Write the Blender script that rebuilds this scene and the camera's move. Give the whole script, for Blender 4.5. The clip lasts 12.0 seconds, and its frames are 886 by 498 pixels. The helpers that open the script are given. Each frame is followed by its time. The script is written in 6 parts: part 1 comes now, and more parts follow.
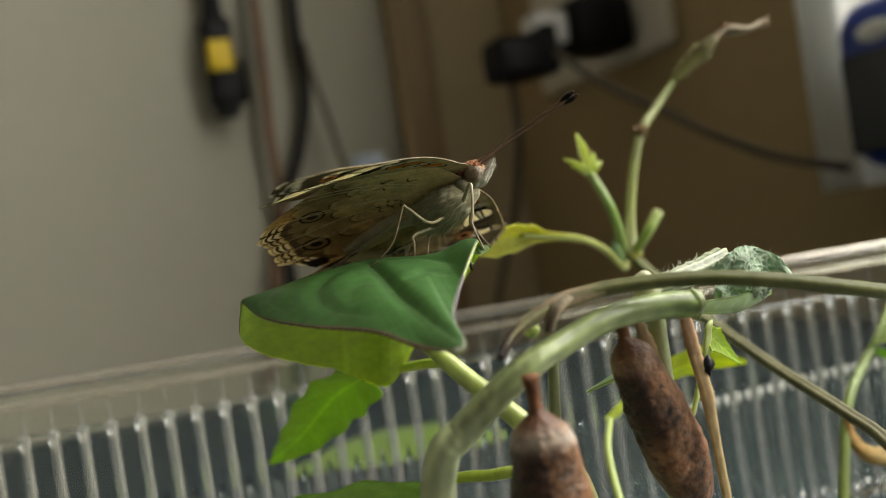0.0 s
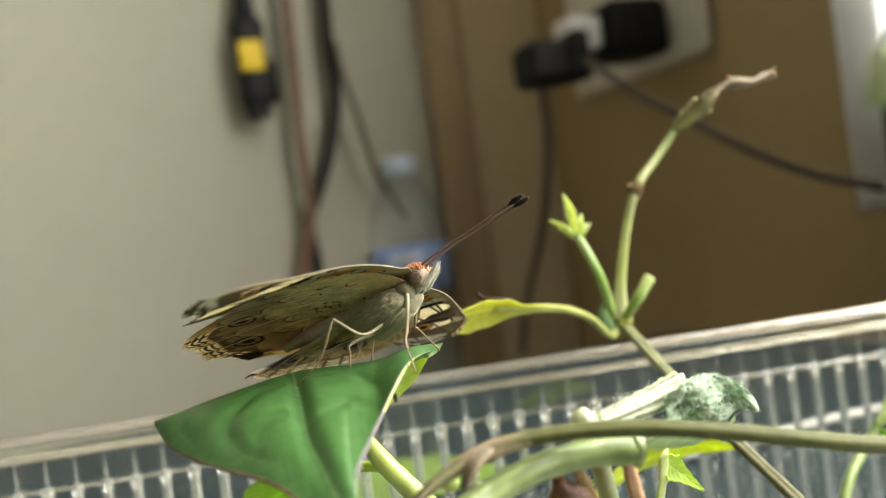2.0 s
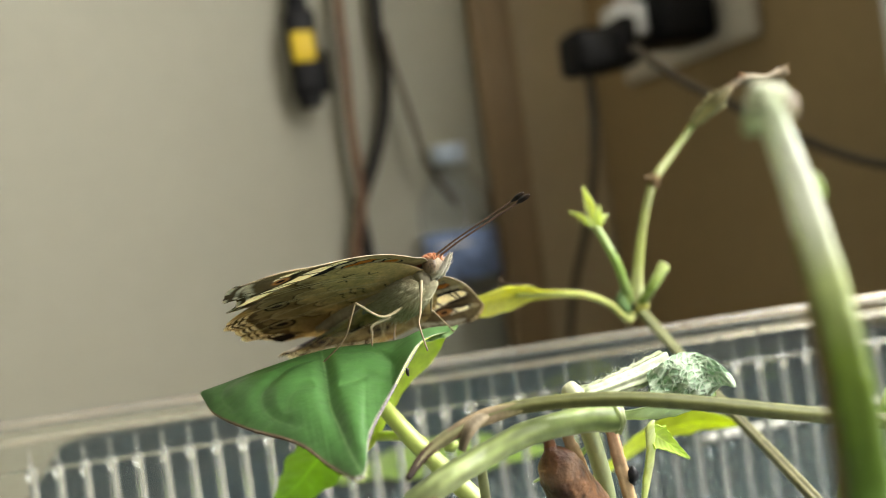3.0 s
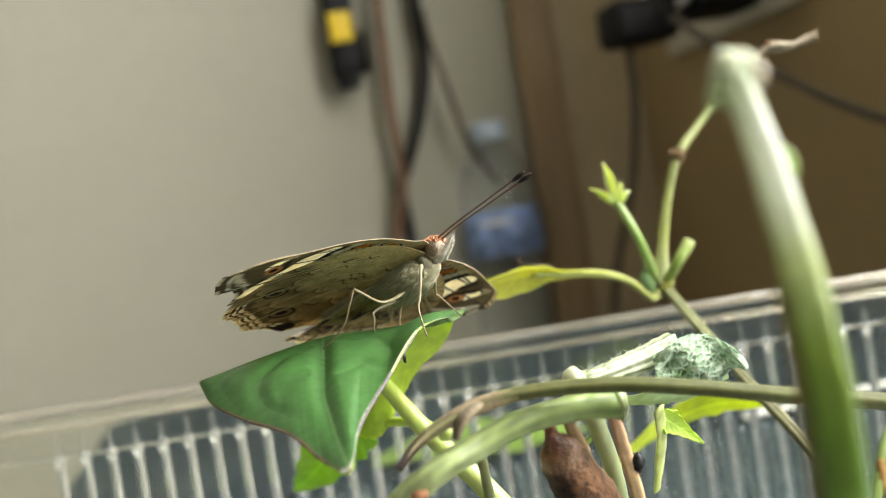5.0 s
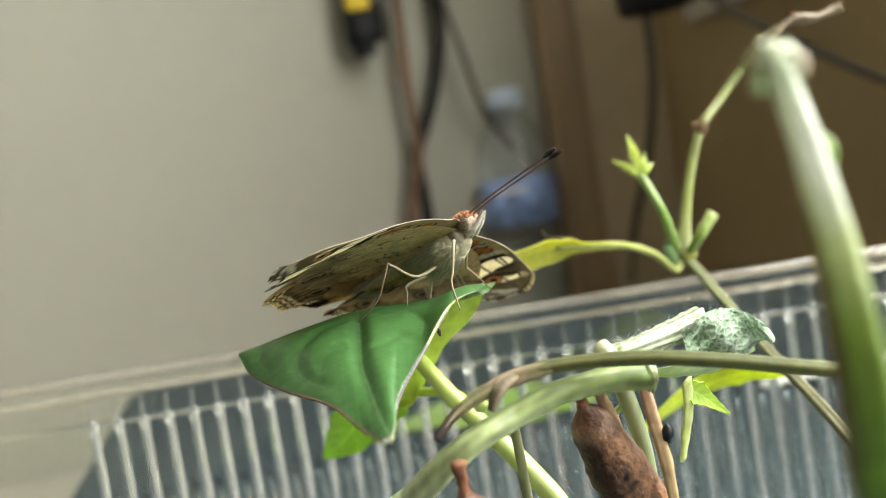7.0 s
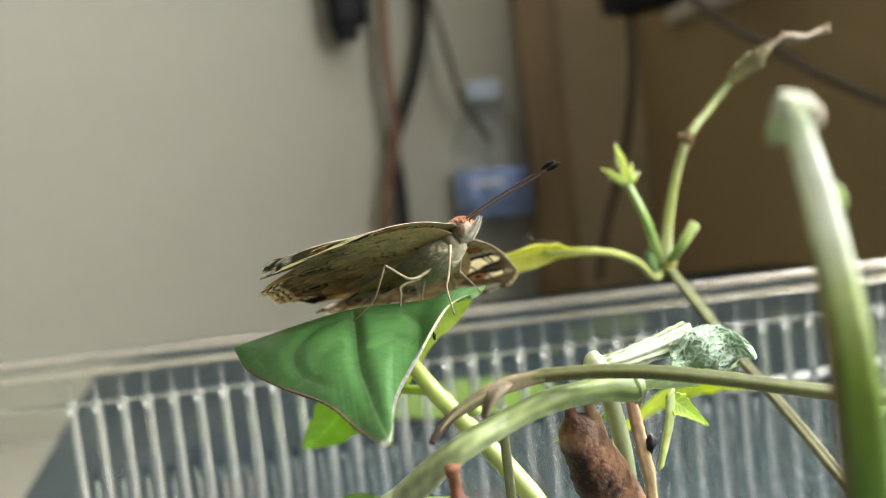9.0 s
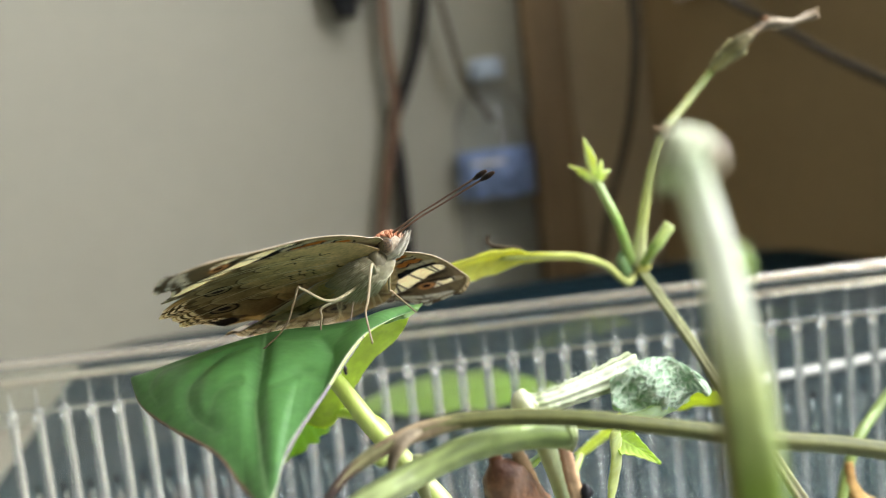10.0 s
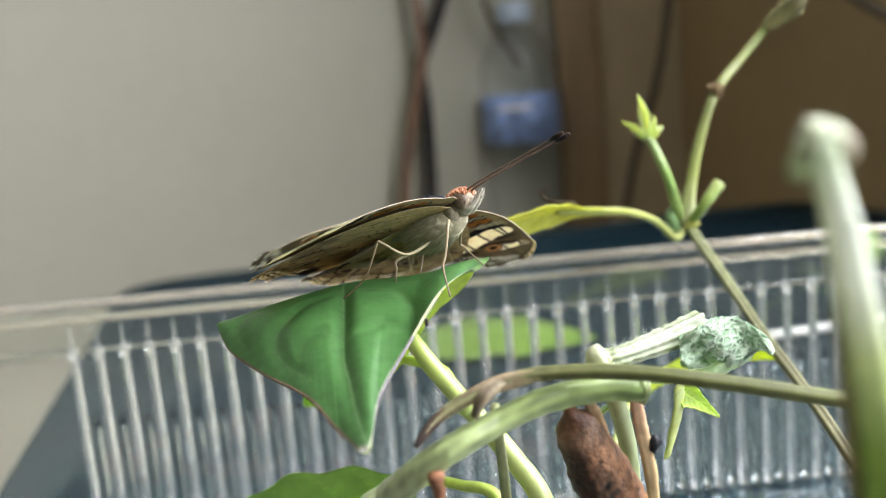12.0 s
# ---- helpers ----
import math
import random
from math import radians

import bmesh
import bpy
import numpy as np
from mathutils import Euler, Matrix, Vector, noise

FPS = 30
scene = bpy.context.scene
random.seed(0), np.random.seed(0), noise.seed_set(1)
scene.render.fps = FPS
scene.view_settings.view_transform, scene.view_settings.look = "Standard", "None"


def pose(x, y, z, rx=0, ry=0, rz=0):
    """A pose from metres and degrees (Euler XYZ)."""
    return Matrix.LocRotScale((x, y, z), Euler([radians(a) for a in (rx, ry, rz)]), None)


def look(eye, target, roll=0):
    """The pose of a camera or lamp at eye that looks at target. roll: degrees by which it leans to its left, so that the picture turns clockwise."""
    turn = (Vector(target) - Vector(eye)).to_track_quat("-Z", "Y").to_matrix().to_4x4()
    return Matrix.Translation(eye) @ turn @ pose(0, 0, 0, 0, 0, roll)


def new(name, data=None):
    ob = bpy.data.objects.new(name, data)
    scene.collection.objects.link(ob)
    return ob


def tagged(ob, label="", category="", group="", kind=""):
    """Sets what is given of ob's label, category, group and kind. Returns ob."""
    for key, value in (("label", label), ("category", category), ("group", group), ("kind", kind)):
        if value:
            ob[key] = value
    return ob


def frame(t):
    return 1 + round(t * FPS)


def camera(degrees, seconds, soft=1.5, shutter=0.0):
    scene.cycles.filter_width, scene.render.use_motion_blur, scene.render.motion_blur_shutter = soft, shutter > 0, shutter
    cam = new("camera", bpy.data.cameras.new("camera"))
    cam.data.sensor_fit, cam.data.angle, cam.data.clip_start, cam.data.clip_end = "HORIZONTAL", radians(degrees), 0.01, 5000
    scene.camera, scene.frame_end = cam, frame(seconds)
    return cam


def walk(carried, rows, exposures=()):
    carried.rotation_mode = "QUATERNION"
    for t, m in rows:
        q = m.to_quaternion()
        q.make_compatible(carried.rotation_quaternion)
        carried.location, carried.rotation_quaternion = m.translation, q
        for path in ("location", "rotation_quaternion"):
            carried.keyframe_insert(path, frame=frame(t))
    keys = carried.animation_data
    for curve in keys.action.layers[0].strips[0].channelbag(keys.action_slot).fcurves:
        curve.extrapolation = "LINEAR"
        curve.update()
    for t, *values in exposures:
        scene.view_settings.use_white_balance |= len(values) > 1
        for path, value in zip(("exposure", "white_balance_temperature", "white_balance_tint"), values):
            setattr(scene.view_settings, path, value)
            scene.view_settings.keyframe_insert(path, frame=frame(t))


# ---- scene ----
cam = camera(50.0, 12.0, 0.7)
# close focus on the butterfly, small lens opening
cam.data.dof.use_dof = True
cam.data.dof.focus_distance = 0.098
cam.data.dof.aperture_fstop = 24.0
PATH = [
    (0, (0.00048, 0.00122, 0.90115), (0.00015, 0.20122, 0.90107), -8.70),
    (0.3, (0.00081, 0.00137, 0.90104), (-0.00029, 0.20137, 0.90176), -8.81),
    (0.5, (0.00103, 0.00148, 0.90097), (-0.00058, 0.20146, 0.90221), -8.89),
    (1, (-0.00158, 0.00365, 0.90693), (-0.00384, 0.20364, 0.90731), -8.24),
    (1.5, (0.00697, 0.00675, 0.91547), (0.00279, 0.20670, 0.91455), -7.91),
    (2, (0.01219, 0.00880, 0.91162), (0.00282, 0.20858, 0.91044), -7.71),
    (2.5, (0.01540, 0.00429, 0.91172), (-0.00099, 0.20361, 0.90996), -7.82),
    (3, (0.01749, -0.00205, 0.91178), (-0.00362, 0.19682, 0.90906), -7.84),
    (5, (0.02219, 0.00132, 0.91145), (-0.00956, 0.19870, 0.90570), -9.09),
    (5.5, (0.02662, 0.00307, 0.91269), (-0.00830, 0.19982, 0.90448), -9.52),
    (6, (0.02600, 0.00268, 0.91390), (-0.00991, 0.19919, 0.90412), -9.30),
    (6.5, (0.02314, -0.00028, 0.91308), (-0.01264, 0.19618, 0.90186), -9.33),
    (7, (0.02075, -0.00105, 0.91268), (-0.01478, 0.19540, 0.90060), -9.24),
    (9, (0.01839, -0.00348, 0.91521), (-0.01099, 0.19372, 0.89933), -6.42),
    (9.5, (0.02317, 0.00415, 0.91707), (-0.00736, 0.20099, 0.89923), -6.38),
    (10, (0.02599, 0.00886, 0.91755), (-0.00642, 0.20513, 0.89695), -6.45),
    (10.5, (0.02671, 0.01289, 0.91775), (-0.00824, 0.20845, 0.89468), -6.51),
    (11, (0.02676, 0.01232, 0.91815), (-0.00997, 0.20721, 0.89230), -6.71),
    (11.2, (0.02598, 0.01187, 0.91793), (-0.01131, 0.20658, 0.89149), -6.73),
    (11.5, (0.02480, 0.01120, 0.91759), (-0.01331, 0.20563, 0.89028), -6.76),
    (12, (0.02089, 0.00470, 0.92001), (-0.01573, 0.19866, 0.88779), -5.36),
]
EXPOSURES = [(0.0, -0.92, 7300, 12), (0.3, -0.15, 7300, 11), (0.8, 0.0, 7300, 10), (3.0, 0.0, 7200, 12), (6.0, 0.0, 6950, 11), (9.0, 0.0, 6700, 13), (12.0, 0.0, 6350, 16)]
walk(cam, [(t, look(eye, target, roll)) for t, eye, target, roll in PATH], EXPOSURES)

# ---- light: a clouded sky, a weak wide sun, and the window's daylight ----
world = bpy.data.worlds.new("sky")
scene.world = world
world.use_nodes = True
sky = world.node_tree.nodes.new("ShaderNodeTexSky")
sky.sky_type, sky.sun_disc, sky.sun_elevation, sky.sun_rotation = "NISHITA", False, radians(50), radians(70)
world.node_tree.links.new(sky.outputs[0], world.node_tree.nodes["Background"].inputs[0])
world.node_tree.nodes["Background"].inputs[1].default_value = 0.15
sun_data = bpy.data.lights.new("sun", "SUN")
sun_data.energy, sun_data.angle, sun_data.color = 0.8, radians(15), (1.0, 0.96, 0.9)
sun = new("sun", sun_data)
sun.matrix_world = look((3, 0.5, 4), (0, 0, 0.8))

# room frame: origin in the far corner at floor level, -x along the beige wall, -y along the window wall
ROOM = pose(0.080, 0.85, 0, 0, 0, 22.6)
WIN_Y0, WIN_Y1, WIN_Z0, WIN_Z1 = -1.35, -0.398, 0.96, 2.20
win_data = bpy.data.lights.new("window_daylight", "AREA")
win_data.shape, win_data.size, win_data.size_y = "RECTANGLE", WIN_Y1 - WIN_Y0, WIN_Z1 - 1.02
win_data.energy, win_data.color = 43.0, (0.93, 0.98, 1.0)
win = new("window_daylight", win_data)
win.matrix_world = ROOM @ pose(0.05, (WIN_Y0 + WIN_Y1) / 2, (1.02 + WIN_Z1) / 2, 0, 90, 0) @ pose(0, 0, 0, 0, 0, 90)


# ---- materials ----
def nodes_of(name):
    m = bpy.data.materials.new(name)
    m.use_nodes = True
    return m, m.node_tree.nodes, m.node_tree.links


def surface(name, color, rough=0.6, vary=0.12, scale=40.0, bump=0.15, fine=6.0, metal=0.0, spec=0.5, stretch=(1, 1, 1), size=0.0004):
    """Opaque surface: base colour varied by two noises, fine bump."""
    m, n, l = nodes_of(name)
    b = n["Principled BSDF"]
    b.inputs["Roughness"].default_value, b.inputs["Metallic"].default_value = rough, metal
    b.inputs["Specular IOR Level"].default_value = spec
    tc, mp = n.new("ShaderNodeTexCoord"), n.new("ShaderNodeMapping")
    mp.inputs["Scale"].default_value = stretch
    l.new(tc.outputs["Object"], mp.inputs["Vector"])
    big, small = n.new("ShaderNodeTexNoise"), n.new("ShaderNodeTexNoise")
    big.inputs["Scale"].default_value, small.inputs["Scale"].default_value = scale, scale * fine
    big.inputs["Detail"].default_value = small.inputs["Detail"].default_value = 5
    for t in (big, small):
        l.new(mp.outputs[0], t.inputs["Vector"])
    mix = n.new("ShaderNodeMix")
    mix.data_type = "FLOAT"
    l.new(big.outputs[0], mix.inputs[2]), l.new(small.outputs[0], mix.inputs[3])
    mix.inputs[0].default_value = 0.4
    ramp = n.new("ShaderNodeValToRGB")
    ramp.color_ramp.elements[0].position, ramp.color_ramp.elements[1].position = 0.3, 0.7
    ramp.color_ramp.elements[0].color = (*[c * (1 - vary) for c in color], 1)
    ramp.color_ramp.elements[1].color = (*[min(1, c * (1 + vary)) for c in color], 1)
    l.new(mix.outputs[0], ramp.inputs[0]), l.new(ramp.outputs[0], b.inputs["Base Color"])
    bp = n.new("ShaderNodeBump")
    bp.inputs["Strength"].default_value, bp.inputs["Distance"].default_value = bump, size
    l.new(mix.outputs[0], bp.inputs["Height"]), l.new(bp.outputs[0], b.inputs["Normal"])
    return m


def tinted(name, rough=0.5, seep=0.35, glow=(1, 1, 1), scale=900.0, vary=0.1, bump=0.2, size=0.0002, spec=0.4, sheen=0.0, stretch=(1, 1, 1)):
    """Living tissue: colour from the mesh's 'tint', mottled by noise, partly letting light through."""
    m, n, l = nodes_of(name)
    b = n["Principled BSDF"]
    b.inputs["Roughness"].default_value, b.inputs["Specular IOR Level"].default_value = rough, spec
    b.inputs["Sheen Weight"].default_value = sheen
    at = n.new("ShaderNodeAttribute")
    at.attribute_name = "tint"
    tc, mp, t, t2 = n.new("ShaderNodeTexCoord"), n.new("ShaderNodeMapping"), n.new("ShaderNodeTexNoise"), n.new("ShaderNodeTexNoise")
    mp.inputs["Scale"].default_value = stretch
    l.new(tc.outputs["Object"], mp.inputs["Vector"])
    t.inputs["Scale"].default_value, t.inputs["Detail"].default_value = scale, 6
    t2.inputs["Scale"].default_value, t2.inputs["Detail"].default_value = scale * 0.2, 3
    l.new(mp.outputs[0], t.inputs["Vector"]), l.new(mp.outputs[0], t2.inputs["Vector"])
    add = n.new("ShaderNodeMath")
    add.operation = "ADD"
    l.new(t.outputs[0], add.inputs[0]), l.new(t2.outputs[0], add.inputs[1])
    rng = n.new("ShaderNodeMapRange")
    rng.inputs["From Min"].default_value, rng.inputs["From Max"].default_value = 0.6, 1.4
    rng.inputs["To Min"].default_value, rng.inputs["To Max"].default_value = 1 - vary, 1 + vary
    l.new(add.outputs[0], rng.inputs[0])
    mul = n.new("ShaderNodeVectorMath")
    mul.operation = "SCALE"
    l.new(at.outputs["Color"], mul.inputs[0]), l.new(rng.outputs[0], mul.inputs["Scale"])
    l.new(mul.outputs[0], b.inputs["Base Color"])
    bp = n.new("ShaderNodeBump")
    bp.inputs["Strength"].default_value, bp.inputs["Distance"].default_value = bump, size
    l.new(add.outputs[0], bp.inputs["Height"]), l.new(bp.outputs[0], b.inputs["Normal"])
    if seep:
        tr, mx, gl = n.new("ShaderNodeBsdfTranslucent"), n.new("ShaderNodeMixShader"), n.new("ShaderNodeVectorMath")
        gl.operation = "MULTIPLY"
        gl.inputs[1].default_value = glow
        l.new(mul.outputs[0], gl.inputs[0]), l.new(gl.outputs[0], tr.inputs["Color"])
        mx.inputs[0].default_value = seep
        l.new(b.outputs[0], mx.inputs[1]), l.new(tr.outputs[0], mx.inputs[2])
        l.new(mx.outputs[0], n["Material Output"].inputs[0])
    return m


def clear(name, rough=0.03, tint=(1, 1, 1), ior=1.46, solid=1.0):
    m, n, l = nodes_of(name)
    b = n["Principled BSDF"]
    b.inputs["Base Color"].default_value = (*tint, 1)
    b.inputs["Roughness"].default_value, b.inputs["IOR"].default_value = rough, ior
    b.inputs["Transmission Weight"].default_value = solid
    t, bp = n.new("ShaderNodeTexNoise"), n.new("ShaderNodeBump")
    tc = n.new("ShaderNodeTexCoord")
    t.inputs["Scale"].default_value, t.inputs["Detail"].default_value = 90, 4
    l.new(tc.outputs["Object"], t.inputs["Vector"]), l.new(t.outputs[0], bp.inputs["Height"])
    bp.inputs["Strength"].default_value, bp.inputs["Distance"].default_value = 0.02, 0.0006
    l.new(bp.outputs[0], b.inputs["Normal"])
    return m


WALL = surface("beige_wall_paint", (0.385, 0.375, 0.30), 0.75, 0.05, 5, 0.1, 12)
WALL_TAN = surface("tan_wall_paint", (0.37, 0.262, 0.126), 0.7, 0.08, 6, 0.1, 12)
CEIL = surface("ceiling_paint", (0.66, 0.65, 0.62), 0.8, 0.03, 4)
FLOOR = surface("floor_boards", (0.28, 0.20, 0.13), 0.5, 0.2, 6, 0.2, 8, stretch=(1, 6, 1))
CORNER_TAN = surface("corner_panel_tan", (0.50, 0.40, 0.25), 0.6, 0.08, 8, 0.1, 8)
TRIM = surface("brown_wood_trim", (0.29, 0.20, 0.105), 0.45, 0.25, 12, 0.2, 6, stretch=(6, 6, 0.6))
WHITE = surface("white_frame_paint", (0.80, 0.80, 0.79), 0.4, 0.03, 20)
TABLE = surface("cream_laminate", (0.52, 0.49, 0.42), 0.35, 0.06, 15, 0.05)
MAT = surface("navy_plastic", (0.008, 0.022, 0.030), 0.55, 0.25, 60, 0.2, spec=0.05)
BLACK = surface("black_plastic", (0.005, 0.005, 0.006), 0.5, 0.2, 90, 0.1, spec=0.2)
CHARCOAL = surface("charcoal_cable", (0.022, 0.020, 0.019), 0.5, 0.15, 90, 0.1, spec=0.25)
GREY_CABLE = surface("grey_cable_sheath", (0.085, 0.070, 0.052), 0.6, 0.15, 90, 0.1, spec=0.2)
BROWN_CABLE = surface("brown_cable", (0.16, 0.085, 0.045), 0.5, 0.35, 30, 0.1, 4)
BLUE = surface("blue_plastic", (0.014, 0.045, 0.30), 0.3, 0.12, 60, 0.05)
NAVY = surface("dark_blue_plastic", (0.005, 0.008, 0.022), 0.3, 0.15, 60, 0.05)
YELLOW = surface("yellow_sticker", (0.72, 0.50, 0.01), 0.5, 0.08, 90)
IVORY = surface("ivory_plastic", (0.62, 0.57, 0.48), 0.4, 0.05, 60, 0.05)
PALE = surface("white_plastic", (0.74, 0.74, 0.72), 0.35, 0.04, 60, 0.05)
LABEL_BLUE = surface("blue_label_print", (0.22, 0.32, 0.58), 0.35, 0.7, 45, 0.05, 2)
CAP_BLUE = surface("pale_blue_cap", (0.55, 0.66, 0.78), 0.4, 0.05, 80, 0.05)
PET = clear("bottle_plastic", 0.05, (0.97, 0.99, 1.0), 1.3)
# one box plastic in four copies; room reflections and haze put into their tints
RIB = clear("box_rib_plastic", 0.07, (0.95, 0.97, 0.93), 1.48, 0.948)
LIP = clear("box_lip_plastic", 0.06, (0.92, 0.86, 0.78), 1.49, 0.95)
ACRYLIC = clear("box_plastic", 0.03, (0.95, 0.96, 0.89), 1.48, 0.981)
BASE = clear("box_base_plastic", 0.03, (0.92, 0.97, 0.94), 1.40, 0.999)
LEAF = tinted("leaf_tissue", 0.42, 0.46, (1.6, 1.5, 0.5), 700, 0.2, 0.35, 0.0003, 0.5, 0.15)
LEAF_TOP = tinted("glossy_leaf_tissue", 0.37, 0.22, (1.5, 1.5, 0.5), 800, 0.26, 0.35, 0.0002, 0.4, 0.0)
STEM = tinted("stem_tissue", 0.32, 0.09, (1.3, 1.3, 0.6), 900, 0.2, 0.3, 0.0002, 0.55, 0.1, (1, 1, 0.3))
WAXY = tinted("waxy_stem_tissue", 0.28, 0.14, (1.3, 1.35, 0.7), 900, 0.15, 0.2, 0.0002, 0.6, 0.2)
DRY = tinted("dry_tissue", 0.7, 0.15, (1.2, 1.0, 0.7), 900, 0.35, 0.6, 0.0003, 0.25)
WING = tinted("wing_scales", 0.7, 0.38, (1.25, 1.12, 0.74), 2600, 0.3, 0.4, 0.0001, 0.05, 0.0)
FUR = tinted("body_scales", 0.8, 0.0, (1, 1, 1), 1800, 0.3, 0.6, 0.0002, 0.1, 0.08)
CHITIN = tinted("chitin", 0.35, 0.0, (1, 1, 1), 1500, 0.15, 0.3, 0.0001, 0.4)
CLOTH = tinted("curtain_cloth", 0.8, 0.82, (1, 1, 1), 300, 0.04, 0.3, 0.0003, 0.1)
VINE = tinted("vine_bark", 0.6, 0.04, (1.2, 1.2, 0.6), 900, 0.3, 0.5, 0.0002, 0.25, 0.05, (1, 1, 0.4))
HAIRY = tinted("hairy_young_tissue", 0.6, 0.25, (1.0, 1.05, 1.0), 1500, 0.2, 0.5, 0.0002, 0.3, 0.3)
PUPA = tinted("pupa_shell", 0.42, 0.04, (1.4, 0.9, 0.5), 2200, 0.4, 0.8, 0.0003, 0.45)


# ---- building helpers ----
def finish(name, bm, material, parent=None, label="", smooth=True):
    me = bpy.data.meshes.new(name)
    bmesh.ops.recalc_face_normals(bm, faces=bm.faces)
    bm.to_mesh(me)
    bm.free()
    for p in me.polygons:
        p.use_smooth = smooth
    me.materials.append(material)
    ob = new(name, me)
    if parent is not None:
        ob.parent = parent
    if label:
        ob["label"] = label
    return ob


def part(name, bm, material, parent, label="", smooth=True):
    return finish(name, bm, material, parent, label, smooth)


def thing(name, label, category, at=(0, 0, 0), group="", kind="", m=None):
    ob = new(name)
    ob.empty_display_size = 0.01
    ob.matrix_world = m if m is not None else pose(*at)
    return tagged(ob, label, category, group, kind)


def tint_layer(bm):
    return bm.verts.layers.float_color.get("tint") or bm.verts.layers.float_color.new("tint")


def bm_box(x0, x1, y0, y1, z0, z1, bevel=0.0, seg=2):
    bm = bmesh.new()
    bmesh.ops.create_cube(bm, size=1, matrix=Matrix.Translation(((x0 + x1) / 2, (y0 + y1) / 2, (z0 + z1) / 2)) @ Matrix.Diagonal((x1 - x0, y1 - y0, z1 - z0, 1)))
    if bevel:
        bmesh.ops.bevel(bm, geom=list(bm.edges), offset=bevel, segments=seg, affect="EDGES", profile=0.5)
    return bm


def curve(points, n):
    """Catmull-Rom samples through the points."""
    p = [Vector(q) for q in points]
    p = [2 * p[0] - p[1]] + p + [2 * p[-1] - p[-2]]
    out = []
    for i in range(n):
        x = i / (n - 1) * (len(p) - 3)
        k = min(int(x), len(p) - 4)
        t = x - k
        a, b, c, d = p[k:k + 4]
        out.append(0.5 * (2 * b + (c - a) * t + (2 * a - 5 * b + 4 * c - d) * t * t + (3 * b - a - 3 * c + d) * t ** 3))
    return out


def lerp(values, x):
    """Piecewise linear through evenly spaced values (numbers or tuples)."""
    x = min(max(x, 0), 1) * (len(values) - 1)
    k = min(int(x), len(values) - 2)
    t = x - k
    if isinstance(values[0], (int, float)):
        return values[k] * (1 - t) + values[k + 1] * t
    return tuple(a * (1 - t) + b * t for a, b in zip(values[k], values[k + 1]))


def tube(points, radii, n=40, seg=12, tints=((0.2, 0.3, 0.08),), ridges=0, ridge=0.0, rough=0.0, seed=0, bm=None, stripe=0.0, flat=1.0, mottle=0.14):
    """A swept stem: radii and tints along it; ridges round it; noise on it."""
    bm = bm or bmesh.new()
    lay = tint_layer(bm)
    c = curve(points, n)
    side = None
    rings = []
    for i, q in enumerate(c):
        d = (c[min(i + 1, n - 1)] - c[max(i - 1, 0)]).normalized()
        if side is None:
            side = d.orthogonal().normalized()
        side = (side - d * side.dot(d)).normalized()
        up = d.cross(side)
        r0 = lerp(radii, i / (n - 1)) if len(radii) > 1 else radii[0]
        col = lerp(tints, i / (n - 1)) if len(tints) > 1 else tints[0]
        ring = []
        for k in range(seg):
            a = 2 * math.pi * k / seg
            g = math.cos(ridges * a) if ridges else 0
            r = r0 * (1 + ridge * g)
            if rough:
                r *= 1 + rough * noise.noise(Vector((q.x, q.y, q.z)) * (0.9 / r0) + Vector((math.cos(a), math.sin(a), seed * 7.3)))
            v = bm.verts.new(q + side * math.cos(a) * r + up * math.sin(a) * r * flat)
            s = 1 + stripe * g + mottle * noise.noise(Vector((q.x, q.y, q.z)) * (0.5 / r0) + Vector((1.5 * math.cos(a), 1.5 * math.sin(a), seed)))
            v[lay] = (col[0] * s, col[1] * s, col[2] * s, 1)
            ring.append(v)
        rings.append(ring)
    for a, b in zip(rings, rings[1:]):
        for k in range(seg):
            bm.faces.new((a[k], a[(k + 1) % seg], b[(k + 1) % seg], b[k]))
    for ring, q, flip in ((rings[0], c[0], True), (rings[-1], c[-1], False)):
        v = bm.verts.new(q)
        v[lay] = ring[0][lay]
        for k in range(seg):
            f = (ring[(k + 1) % seg], ring[k], v) if flip else (ring[k], ring[(k + 1) % seg], v)
            bm.faces.new(f)
    return bm


